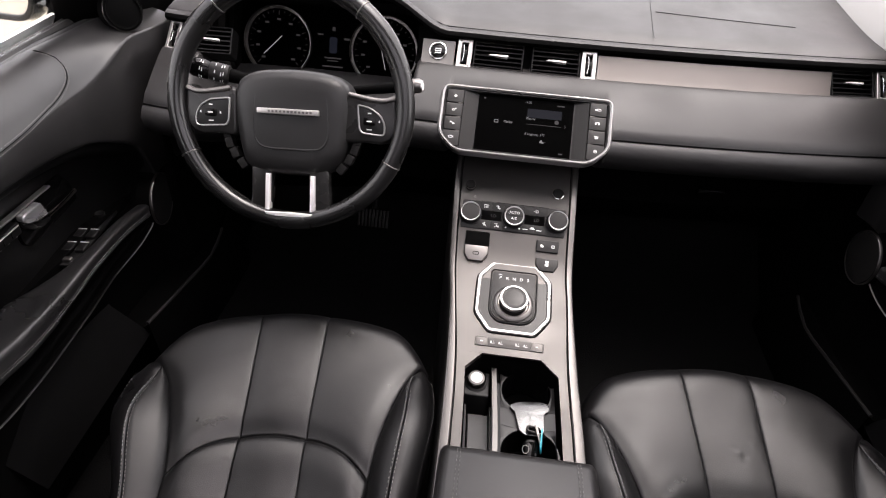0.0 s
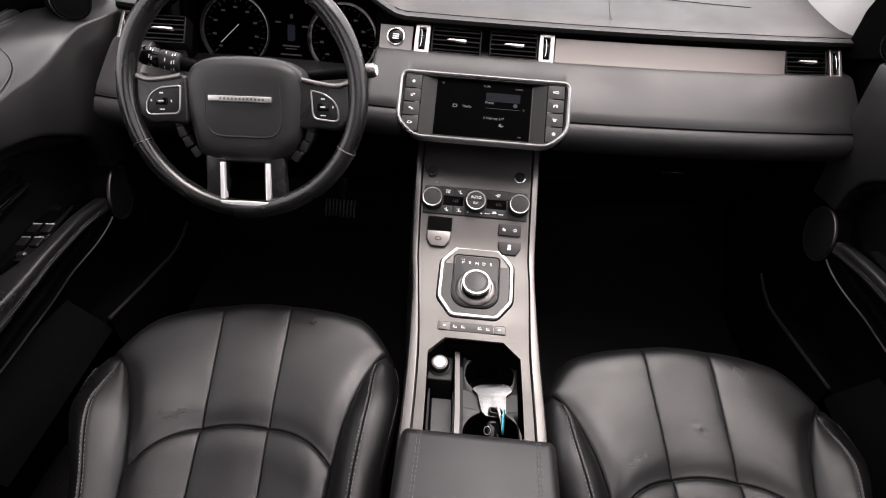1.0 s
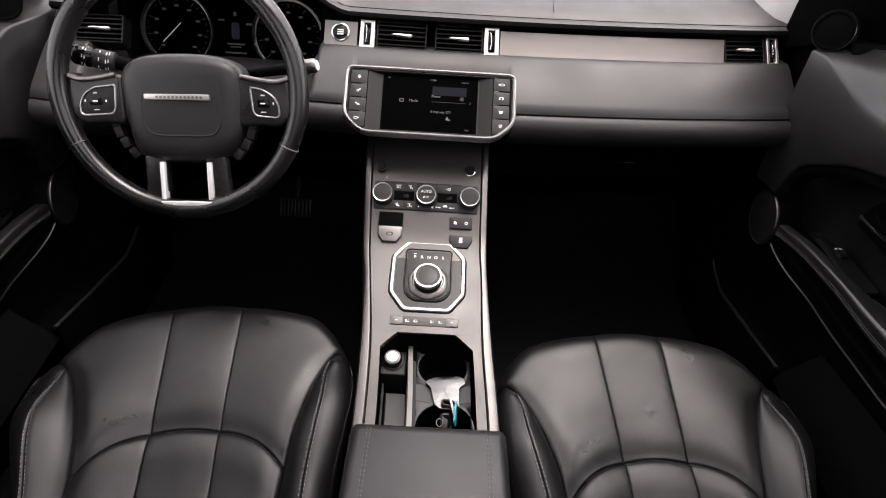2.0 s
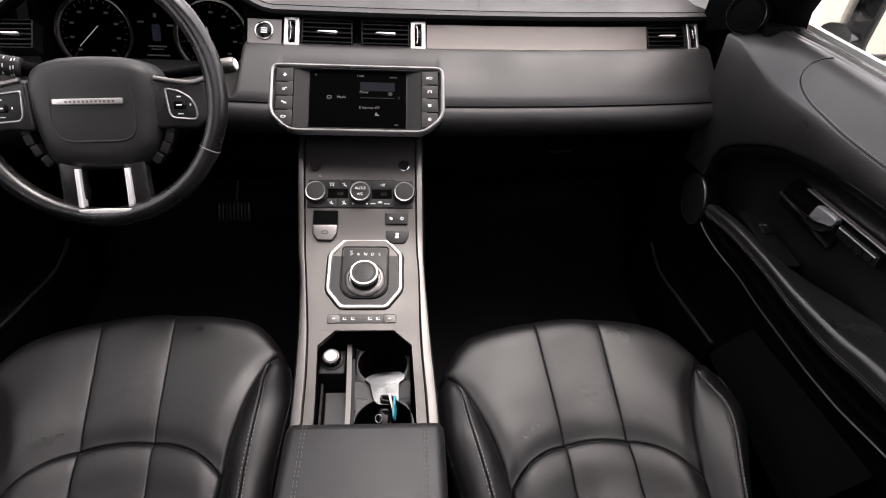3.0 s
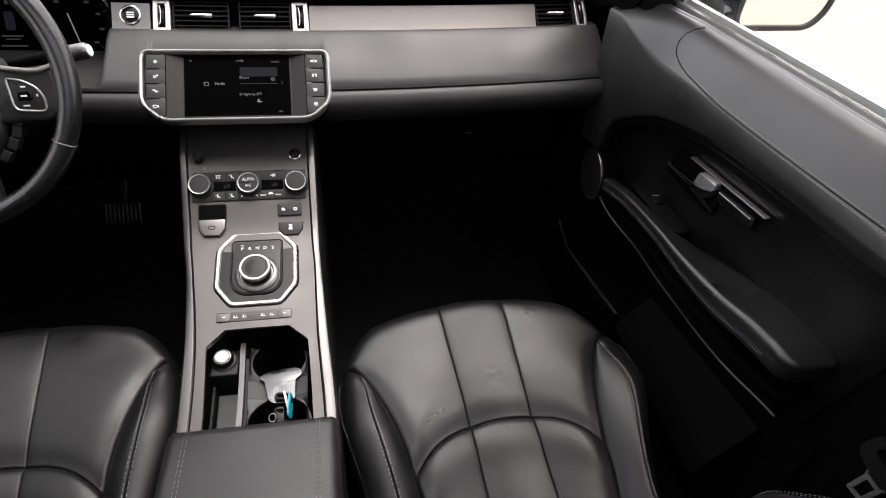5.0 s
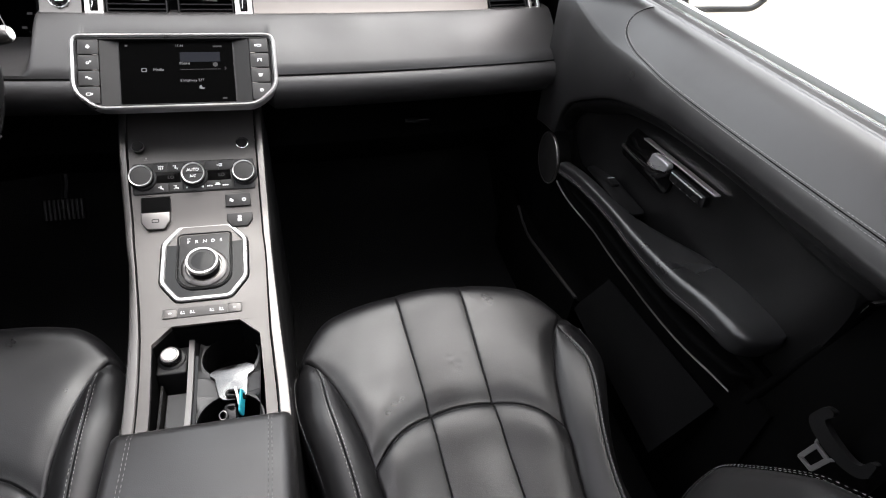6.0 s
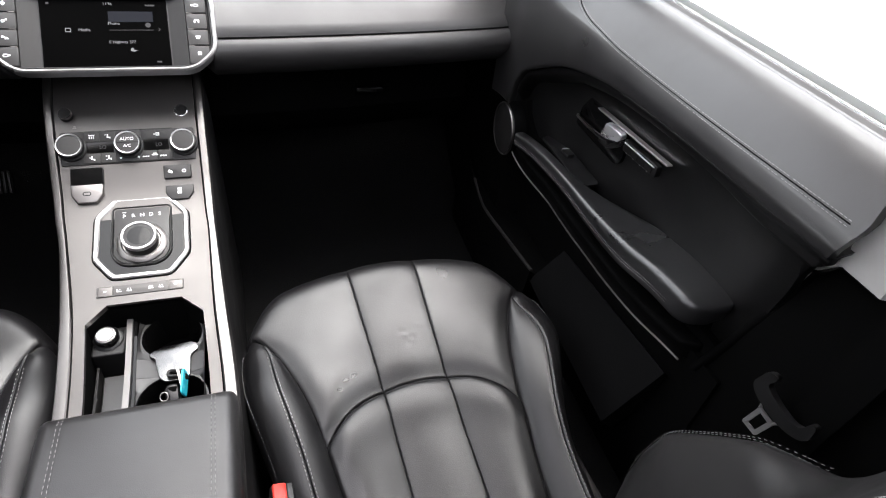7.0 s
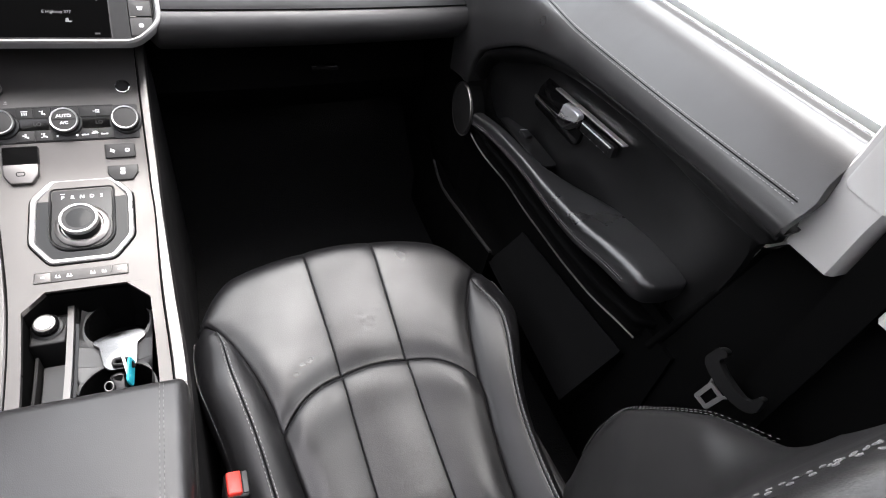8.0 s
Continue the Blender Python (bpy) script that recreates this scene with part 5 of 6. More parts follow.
    part("stitching", merge(*[stitches([(k * a - k * d, b, c) for a, b, c in line], 0.0034, 0.0018, 0.0004) for k in (-1, 1) for d in (0.0, 0.006)]), THREAD, bk, m=WM[s], kind="stuff")
    rows = [[(0.214, y, 0.07), (0.228, y, 0.10), (0.234, y, 0.15), (0.232, y, 0.195 - 0.05 * smooth(-0.05, 0.10, y)), (0.226, y, 0.205 - 0.05 * smooth(-0.05, 0.10, y))] for y in np.linspace(0.10, -0.34, 12)]
    part("side_skirt", slab(rows, (-0.006, 0, 0)), TRAY, s, "grey plastic seat side skirt")
    part("side_skirt", slab([[(-x, y, z) for x, y, z in r] for r in rows], (0.006, 0, 0)), TRAY, s)
    part("recline_cover", block(0.205, -0.30, 0.10, 0.228, -0.14, 0.215, 0.008), BUTTON, s)
    return s


# ---- doors ----
ARCH = [(0.36, 0.703), (0.45, 0.700), (0.526, 0.698), (0.62, 0.695), (0.735, 0.688), (0.81, 0.679), (0.90, 0.659), (0.95, 0.642), (1.0, 0.617), (1.03, 0.600), (1.047, 0.586), (1.06, 0.56), (1.07, 0.53)]
LOW = [(0.40, 0.405), (0.483, 0.402), (0.583, 0.390), (0.66, 0.382), (0.737, 0.379), (0.834, 0.377), (0.949, 0.386), (1.02, 0.412), (1.06, 0.45), (1.075, 0.49)]


def door_rear(z):
    return 0.365 + 0.24 * max(0, 0.80 - z) - 0.017 * smooth(0.78, 0.74, z) * smooth(0.66, 0.69, z)


def lean(y):
    """How far the door trim comes in towards the dash."""
    return 0.022 * smooth(0.92, 1.10, y) + 0.030 * smooth(1.09, 1.21, y)


def car_door(s, label):
    d = thing("front_door", label, "car door", pose(s * 0.75, 0.75, 0.3), "front doors")
    W = Matrix()
    X = lambda x: s * x
    cols = np.linspace(0, 1, 60)
    rows = []
    fore = 1.135 if s > 0 else 1.245
    for c in cols:
        y0 = fore - c * (fore - 0.40)
        za = curve(ARCH, min(y0, 1.07)) - (0.02 if y0 > 1.07 else 0)
        prof = [(0.779, 0.790), (0.774, 0.797), (0.766, 0.7965), (0.755, 0.790), (0.743, 0.7785), (0.732, 0.7645), (0.7225, 0.749), (0.7165, 0.7370), (0.7150, 0.7350), (0.7135, 0.7320), (0.7115, 0.720)]
        n = 6
        t = smooth(0.94, 1.12, y0)
        prof = [(x + 0.10 * t * max(0, z - 0.745), z + 0.72 * t * max(0, 0.790 - z)) for x, z in prof]
        pts = list(prof) + [(0.7115 - 0.0015 * math.sin(math.pi * k / n), prof[-1][1] + (za + 0.006 - prof[-1][1]) * k / n) for k in range(1, n + 1)] + [(0.7125, za + 0.001), (0.717, za - 0.002), (0.725, za - 0.001), (0.76, za + 0.010)]
        row = []
        for x, z in pts:
            yy = y0 if c < 0.97 else door_rear(z)
            yy = max(yy, door_rear(z))
            row.append((X(x - lean(y0)), yy, z))
        rows.append(row)
    part("upper_trim", slab(rows, (s * 0.012, 0, 0)), DOOR_SKIN, d, "black leather upper door trim", m=W, sharp=70)
    # the raised pad's sewn edge
    def pad_line(o):
        pts = [(0.952, 0.797), (0.966, 0.784), (0.963, 0.768), (0.945, 0.753), (0.905, 0.7425), (0.86, 0.7385), (0.80, 0.735), (0.70, 0.7345), (0.55, 0.7365), (0.376, 0.7412)]
        out = []
        for y, z in [tuple(p) for p in along([(a, b) for a, b in pts], 60)]:
            x = curve([(0.720, 0.7115), (0.732, 0.7135), (0.737, 0.7165), (0.749, 0.7225), (0.7645, 0.732), (0.7785, 0.743), (0.790, 0.755), (0.7965, 0.766)], z + o) - lean(y) - 0.0006
            out.append((X(x), max(y, door_rear(z) + 0.002), z + o))
        return out
    part("pad_seam", tube(pad_line(0.0), 0.0007, 6), SOFT_BLACK, d, m=W)
    part("stitching", merge(stitches(pad_line(0.0026), 0.0036, 0.0018, 0.00045), stitches(pad_line(-0.0030), 0.0036, 0.0018, 0.00045)), THREAD, d, m=W, kind="stuff")
    # padded roll under the arch, then the recessed insert panel
    rows, roll = [], []
    for y in np.linspace(1.072, 0.37, 44):
        deep = 0.790 - 0.045 * smooth(0.90, 1.08, y)
        za, zl = curve(ARCH, y) - 0.003, curve(LOW, y) + 0.02
        k = 0.68 * (1 - 0.5 * smooth(1.0, 1.07, y))
        x0 = 0.716 - lean(y)
        roll.append([(X(x), max(y, door_rear(z)), z) for x, z in ((x0 + 0.016, za + 0.004), (x0 + 0.006, za - 0.001), (x0 + 0.0065, za - 0.008 * k), (x0 + 0.009, za - 0.016 * k), (x0 + 0.014, za - 0.024 * k), (x0 + 0.024 - 0.010 * smooth(0.68, 0.44, y), za - 0.034 * k), (x0 + 0.042 - 0.026 * smooth(0.68, 0.44, y), za - 0.042 * k), (deep + 0.006 - 0.040 * smooth(0.68, 0.44, y), za - 0.050 * k))])
        zt = za - 0.044 * k
        rows.append([(X(deep - 0.010 * math.exp(-((9 - q) / 1.5) ** 2) - 0.046 * smooth(0.68, 0.44, y) * (q / 9) ** 1.6), max(y, door_rear(zl + (zt - zl) * q / 9)), zl + (zt - zl) * q / 9) for q in range(10)])
    part("padded_roll", slab(roll, (s * 0.012, 0, 0)), INSERT, d, "black roll round the recess", m=W, sharp=70)
    part("insert_panel", slab(rows, (s * 0.012, 0, 0)), INSERT, d, "black door insert panel", m=W, sharp=70)
    # armrest with its pull: narrow ahead, broad behind
    path = along([(0.705, 1.055, 0.448), (0.718, 0.95, 0.462), (0.724, 0.84, 0.468), (0.727, 0.74, 0.472), (0.731, 0.63, 0.485), (0.734, 0.565, 0.498), (0.736, 0.52, 0.503), (0.738, 0.468, 0.506)], 111)
    rings = []
    for i, p in enumerate(path):
        g = i / 110
        e = min(0.97, max(0.0, (g - 0.94) / 0.06))
        e = 1 - math.sqrt(max(0.0, 1 - e * e))
        w = 0.013 + 0.010 * smooth(0.35, 0.8, g)
        h = 0.016 + 0.003 * smooth(0.40, 0.8, g)
        out = 0.046 * smooth(0.3, 0.75, g)
        ring = []
        for k in range(24):
            a = k * math.tau / 24
            cx, cz = math.cos(a), math.sin(a)
            flat = 0.5 - 0.12 * smooth(0.4, 0.8, g)
            mid = 0.028 * e
            x = mid + ((-w - mid) if cx < 0 else (w + out - mid)) * (1 - 0.9 * e) * abs(cx) ** flat
            z = h * (1.0 if cz > 0 else 0.75 + 0.35 * smooth(0.4, 0.8, g)) * (1 - 0.6 * e) * math.copysign(abs(cz) ** flat, cz)
            ring.append((X(p.x + x), p.y, p.z + z + 0.006 * cx * smooth(0.3, 0.7, g)))
        rings.append(ring)
    ar = part("armrest", loft(rings), REST, d, "black leather armrest and pull", m=W, sharp=70)
    line = [(X(p.x - 0.0132 - 0.0098 * smooth(0.35, 0.8, i / 110)), p.y, p.z - 0.004 - 0.008 * smooth(0.35, 0.8, i / 110)) for i, p in enumerate(path)][5:-9]
    part("stitching", merge(stitches(line, 0.0034, 0.0018, 0.0005), stitches([(x, y, z + 0.0045) for x, y, z in line], 0.0034, 0.0018, 0.0004)), THREAD, ar, m=W, kind="stuff")
    # lower panel with its map pocket and bright edge line
    rows = []
    for y in np.linspace(1.075, 0.474, 36):
        zl = curve(LOW, y)
        x = 0.738 - 0.04 * smooth(0.88, 1.08, y) + 0.012 * smooth(0.6, 0.45, y) + 0.022 * smooth(0.497, 0.474, y) ** 2
        zt = curve([(0.42, 0.50), (0.6, 0.47), (0.75, 0.455), (1.05, 0.46)], y)
        rows.append([(X(x + dx), y, zl + dz) for dx, dz in ((0.022, -0.006), (0.004, -0.004), (0.0, 0.0), (0.004, 0.005), (0.003, 0.014), (-0.001, 0.022), (-0.002, 0.027), (0.001, 0.031), (0.008, 0.033), (0.030, 0.030))] + [(X(x + 0.036), y, zl + 0.045), (X(x + 0.034), y, zt)])
    part("lower_panel", slab(rows, (s * 0.01, 0, 0)), SOFT_BLACK, d, "black lower door panel with a map pocket", m=W, sharp=60)
    edge = [(X(0.737 - 0.04 * smooth(0.88, 1.08, y) + 0.012 * smooth(0.6, 0.45, y) - 0.001), y, curve(LOW, y) + 0.002) for y in np.linspace(1.07, 0.478, 50)]
    part("edge_line", tube(edge, 0.0016, 6), SATIN, d, "thin bright edge line", m=W)
    rows = [[(X(0.765), y, z) for z in np.linspace(0.14, 0.42, 4)] for y in np.linspace(1.12, 0.42, 6)]
    part("door_base", slab(rows, (s * 0.03, 0, 0)), SOFT_BLACK, d, m=W)
    # release lever in its bright bezel
    hm = Matrix(((0, 0, -s, s * 0.783), (-1, 0, 0, 0.79), (0, 1, 0, 0.583), (0, 0, 0, 1)))
    tilt = pose(0, 0, 0, 0, 0, 3.6)
    h = part("handle_base", plate(rrect(-0.170, -0.056, 0.0, 0.010, 0.02), -0.006, 0.001, 0.0008), GLOSS, d, m=hm)
    part("handle_bar", moved(plate(rrect(-0.104, -0.0015, 0.104, 0.0015, 0.0012), 0.0, 0.010, 0.0008), pose(0.010, 0.0165, 0) @ tilt), BEZEL, h, "bright bar over the release lever", m=hm)
    pad = [(-0.066, -0.026), (-0.040, -0.020), (-0.012, -0.010), (-0.001, 0.002), (-0.001, 0.012), (-0.012, 0.013), (-0.052, 0.008)]
    lv = part("lever", moved(plate(round_off(pad, 0.006), 0.004, 0.015, 0.003), pose(0, 0, 0, 10, 0, 0)), LEVER, h, "bright metal release lever", m=hm)
    part("lever_edge", tube(along([(-0.150, -0.033, 0.006), (-0.100, -0.0295, 0.011), (-0.060, -0.0255, 0.0135), (-0.036, -0.0185, 0.0150), (-0.012, -0.0085, 0.0158)], 14), 0.0011, 6), CHROME, lv, m=hm)
    hook = [(-0.076, -0.034), (-0.072, -0.043), (-0.052, -0.043), (-0.032, -0.036), (-0.010, -0.018), (-0.006, -0.006), (-0.030, -0.018), (-0.062, -0.029)]
    part("lever_hook", plate(round_off(hook, 0.005), 0.0, 0.006, 0.003), SPOKE, lv, "dark satin finger hook", m=hm)
    part("lever_arm", tube(along([(-0.158, -0.038, 0.003), (-0.130, -0.036, 0.006), (-0.100, -0.034, 0.007), (-0.070, -0.032, 0.006)], 12), 0.0034, 10, flat=0.8), SATIN, lv, m=hm)
    part("pin", merge(*[moved(lathe([(0.0022, 0.0), (0.0022, 0.002), (0.0, 0.0026)], 12), pose(x, y, 0)) for x, y in ((-0.196, -0.050), (-0.188, -0.059))]), CHROME, h, m=hm)
    kb = moved(plate(rrect(0.002, -0.016, 0.096, 0.004, 0.003), 0.0, 0.009, 0.002), tilt)
    part("key_block", kb, PLASTIC, h, m=hm)
    part("key_line", moved(plate(rrect(0.006, -0.0012, 0.090, 0.0006, 0.0005), 0.008, 0.0105), tilt), BRIGHT, h, m=hm)
    for k in range(4):
        part("memory_key", moved(plate(rrect(0.008 + 0.020 * k, -0.0135, 0.026 + 0.020 * k, -0.0035, 0.001), 0.008, 0.0102), tilt), PLASTIC, h, m=hm)
        part("key_dot", moved(block(0.015 + 0.020 * k, -0.0150, 0.009, 0.018 + 0.020 * k, -0.0143, 0.0097), tilt), BEZEL, h, m=hm)
    # window switches in the pull cup
    sm = Matrix.Translation((s * 0.766, 0.925, 0.470))
    w = part("switch_plate", plate(rrect(-0.020, -0.10, 0.020, 0.075, 0.010), -0.004, 0.0, 0.001), INSERT, d, m=sm)
    for x, y in (((0.004, 0.005),) if s > 0 else ((-0.010, -0.012), (0.012, -0.012), (-0.010, -0.052), (0.012, -0.052))):
        a = sm @ pose(x, y, 0)
        key = part("window_switch", plate(rrect(-0.0085, -0.013, 0.0085, 0.013, 0.003), 0.0, 0.006, 0.0015), PLASTIC, w, m=a)
        part("switch_edge", block(-0.0075, 0.0095, 0.004, 0.0075, 0.0115, 0.0068), BRIGHT, key, m=a)
    if s < 0:
        a = sm @ pose(0.0, 0.045, 0)
        knob = part("mirror_knob", lathe([(0.013, 0.0), (0.013, 0.003), (0.009, 0.005), (0.0085, 0.011), (0.0, 0.012)], 28), PLASTIC, w, "round mirror adjusting knob", m=a)
        part("knob_ring", lathe([(0.0132, 0.001), (0.0136, 0.004), (0.0130, 0.0046), (0.0124, 0.003)], 28), BEZEL, knob, m=a)
        a = sm @ pose(0.0, -0.085, 0)
        part("lock_switch", plate(rrect(-0.015, -0.005, 0.010, 0.005, 0.003), 0.0, 0.005, 0.002), SATIN, w, m=a)
    # seal that closes the trim along the pillar
    rows = []
    for z in np.linspace(0.40, 0.655, 18):
        xi = curve([(0.40, 0.76), (0.60, 0.775), (0.645, 0.770), (0.662, 0.735), (0.680, 0.7175), (0.700, 0.7135), (0.720, 0.7125), (0.732, 0.7145), (0.749, 0.7235), (0.7645, 0.733), (0.7785, 0.744), (0.790, 0.756), (0.797, 0.766)], z)
        y = door_rear(z)
        rows.append([(X(xi), y + 0.003, z), (X(xi + 0.001), y - 0.003, z), (X(xi + 0.006), y - 0.006, z), (X(0.80), y - 0.006, z)])
    part("rear_seal", slab(rows, (s * 0.004, 0.004, 0)), SOFT_BLACK, d, "black rubber seal along the rear edge", m=W, sharp=60)
    # belt moulding and glass
    belt = [[(X(0.777), y, 0.788), (X(0.779), y, 0.796), (X(0.785), y, 0.800), (X(0.797), y, 0.797), (X(0.80), y, 0.79)] for y in np.linspace(1.13, 0.34, 12)]
    part("belt_seal", slab(belt, (0, 0, -0.012)), RUBBER, d, "black window seal", m=W)
    part("belt_line", tube([(X(0.7955), y, 0.7985) for y in np.linspace(1.13, 0.34, 8)], 0.0013, 6), SATIN, d, "thin metal line along the window seal", m=W)
    rows = [[(X(0.788 - 0.25 * (z - 0.80)), y, z) for z in np.linspace(0.80, 1.19, 5)] for y in np.linspace(1.06 , 0.30, 6)]
    rows = [[(x, min(y, 1.12 - 0.75 * (z - 0.80)), z) for x, y, z in r] for r in rows]
    g = part("side_glass", slab(rows, (s * 0.004, 0, 0)), GLASS, d, "clear side window", m=W)
    g.visible_shadow = False
    rows = [[(X(x), y, z) for x, z in ((0.83, 0.80), (0.87, 0.72), (0.885, 0.5), (0.88, 0.2), (0.85, -0.05))] for y in np.linspace(1.25, 0.36, 6)]
    part("outer_skin", slab(rows, (-s * 0.01, 0, 0)), BODY, d, "white painted outer skin", m=W)
    # corner panel with the tweeter
    corner = [[(0.780, 1.108, 0.790), (0.770, 1.098, 0.825), (0.752, 1.045, 0.90), (0.733, 0.99, 0.975)], [(0.750, 1.135, 0.782), (0.735, 1.125, 0.84), (0.722, 1.10, 0.92), (0.708, 1.06, 0.985)], [(0.722, 1.17, 0.775), (0.708, 1.16, 0.84), (0.700, 1.14, 0.93), (0.690, 1.11, 0.99)], [(0.690, 1.27, 0.735), (0.690, 1.26, 0.83), (0.686, 1.21, 0.92), (0.680, 1.17, 0.985)]]
    part("corner_panel", slab([[(X(x), y, z) for x, y, z in r] for r in corner], (s * 0.03, 0, 0.0)), SOFT_BLACK, d, "black corner panel below the windscreen pillar", m=W, sharp=60)
    tm = Matrix.Translation((s * 0.700, 1.130, 0.811)) @ (Vector((-s * 0.75, -0.62, 0.22))).to_track_quat("Z", "Y").to_matrix().to_4x4()
    t = part("tweeter", lathe([(0.034, -0.02), (0.034, 0.004), (0.030, 0.006), (0.028, 0.003)], 36), SOFT_BLACK, d, m=tm)
    part("tweeter_ring", lathe([(0.0345, 0.0), (0.0347, 0.005), (0.0341, 0.0058), (0.0335, 0.005), (0.0332, -0.002)], 40), SPOKE, t, m=tm)
    part("tweeter_grille", lathe([(0.029, 0.002), (0.022, 0.004), (0.0, 0.005)], 32), SOFT_BLACK, t, m=tm)
    # round speaker low on the door
    pm = Matrix.Translation((s * 0.694, 1.074, 0.450)) @ Vector((-s * 1.0, 0.05, 0.0)).to_track_quat("Z", "Y").to_matrix().to_4x4()
    p = part("speaker", lathe([(0.0535, -0.03), (0.0535, -0.002), (0.052, -0.001)], 48), SOFT_BLACK, d, "round door speaker", m=pm)
    part("speaker_grille", lathe([(0.0525, -0.002), (0.051, 0.001), (0.03, 0.002), (0, 0.0025)], 48), CHEEK, p, "dark grey speaker grille", m=pm)
    part("speaker_ring", lathe([(0.0545, -0.004), (0.0552, 0.000), (0.0545, 0.0015), (0.0532, 0.001), (0.053, -0.006)], 56), SATIN, p, "thin bright speaker ring", m=pm)
    return d


def door_mirror(s):
    c = Vector((s * 1.045, 1.13, 0.828))
    M = Matrix.Translation(c) @ pose(0, 0, 0, 0, s * 3, s * 12) @ Matrix.Scale(1.07, 4)
    d = thing("door_mirror", "black exterior door mirror", "wing mirror", M, "door mirrors")
    rings = []
    for y, k in ((0.0, 1.0), (0.015, 1.03), (0.05, 0.95), (0.09, 0.7), (0.11, 0.35)):
        rings.append([(x * k, y, z * k) for x, z in rrect(-0.115, -0.085, 0.125, 0.085, [0.03, 0.06, 0.05, 0.035], 6)])
    part("shell", loft(rings), GLOSS, d)
    part("bezel", moved(frame_ring(rrect(-0.115, -0.085, 0.125, 0.085, [0.03, 0.06, 0.05, 0.035], 6), 0.010, -0.004, 0.006, 0.002), pose(0, 0, 0, 90)), PLASTIC, d)
    part("glass", moved(plate(rrect(-0.106, -0.076, 0.116, 0.076, [0.025, 0.052, 0.043, 0.03], 6), -0.002, 0.001), pose(0, 0, 0, 90)), MIRROR, d, "mirror glass")
    part("arm", tube(along([(-s * 0.16, 0.02, -0.05), (-s * 0.12, 0.03, -0.05), (-s * 0.06, 0.04, -0.045)], 6), 0.03, 12, flat=0.7), GLOSS, d)


def pillar_b(s, side):
    rows = [[(s * 0.772, y, z) for y in np.linspace(door_rear(z) - 0.004, 0.10, 6)] for z in np.linspace(0.08, 0.72, 9)]
    tagged(part("pillar_lower_" + side, slab(rows, (s * 0.02, 0, 0)), SOFT_BLACK), "black lower door pillar trim", "pillar", kind="structure")
    for name, a, b, label in (("pillar_upper_", 0.382, 0.322, "pale grey upper door pillar trim"), ("pillar_slot_", 0.320, 0.271, "black belt guide slot"), ("pillar_back_", 0.268, 0.12, "pale grey upper pillar trim")):
        rows = []
        for z in np.linspace(0.686, 1.20, 10):
            o = -0.16 * max(0, z - 0.80) + (0.014 if "slot" in name else 0)
            sh = -0.12 * max(0, z - 0.72)
            rows.append([(s * (0.752 + o), a + sh, z), (s * (0.745 + o), a + sh - 0.005, z), (s * (0.745 + o), (a + b) / 2 + sh, z), (s * (0.745 + o), b + sh + 0.004, z), (s * (0.752 + o), b + sh, z)])
        tagged(part(name + side, slab(rows, (s * 0.03, 0, 0)), SOFT_BLACK if "slot" in name else TRIM_LIGHT), label, "pillar", kind="structure")
    # raised cover on the upper trim, with a rounded lower corner
    rows = []
    for k in range(14):
        q = min(1, k / 6)
        z = 0.768 + 0.010 * (1 - math.cos(math.pi / 2 * q)) if k < 6 else 0.778 + 0.42 * (k - 6) / 7
        o, sh = -0.16 * max(0, z - 0.80), -0.12 * max(0, z - 0.72)
        a = 0.370 - 0.010 * (1 - math.sin(math.pi / 2 * q)) + sh
        rows.append([(s * (0.746 + o), a + 0.0015, z), (s * (0.7425 + o), a, z), (s * (0.7415 + o), a - 0.003, z), (s * (0.7415 + o), 0.345 + sh, z), (s * (0.7415 + o), 0.3225 + sh, z)])
    tagged(part("trim_pillar_" + side, slab(rows, (s * 0.006, 0, 0)), TRIM_LIGHT), "pale grey raised cover on the door pillar", "pillar", kind="structure")


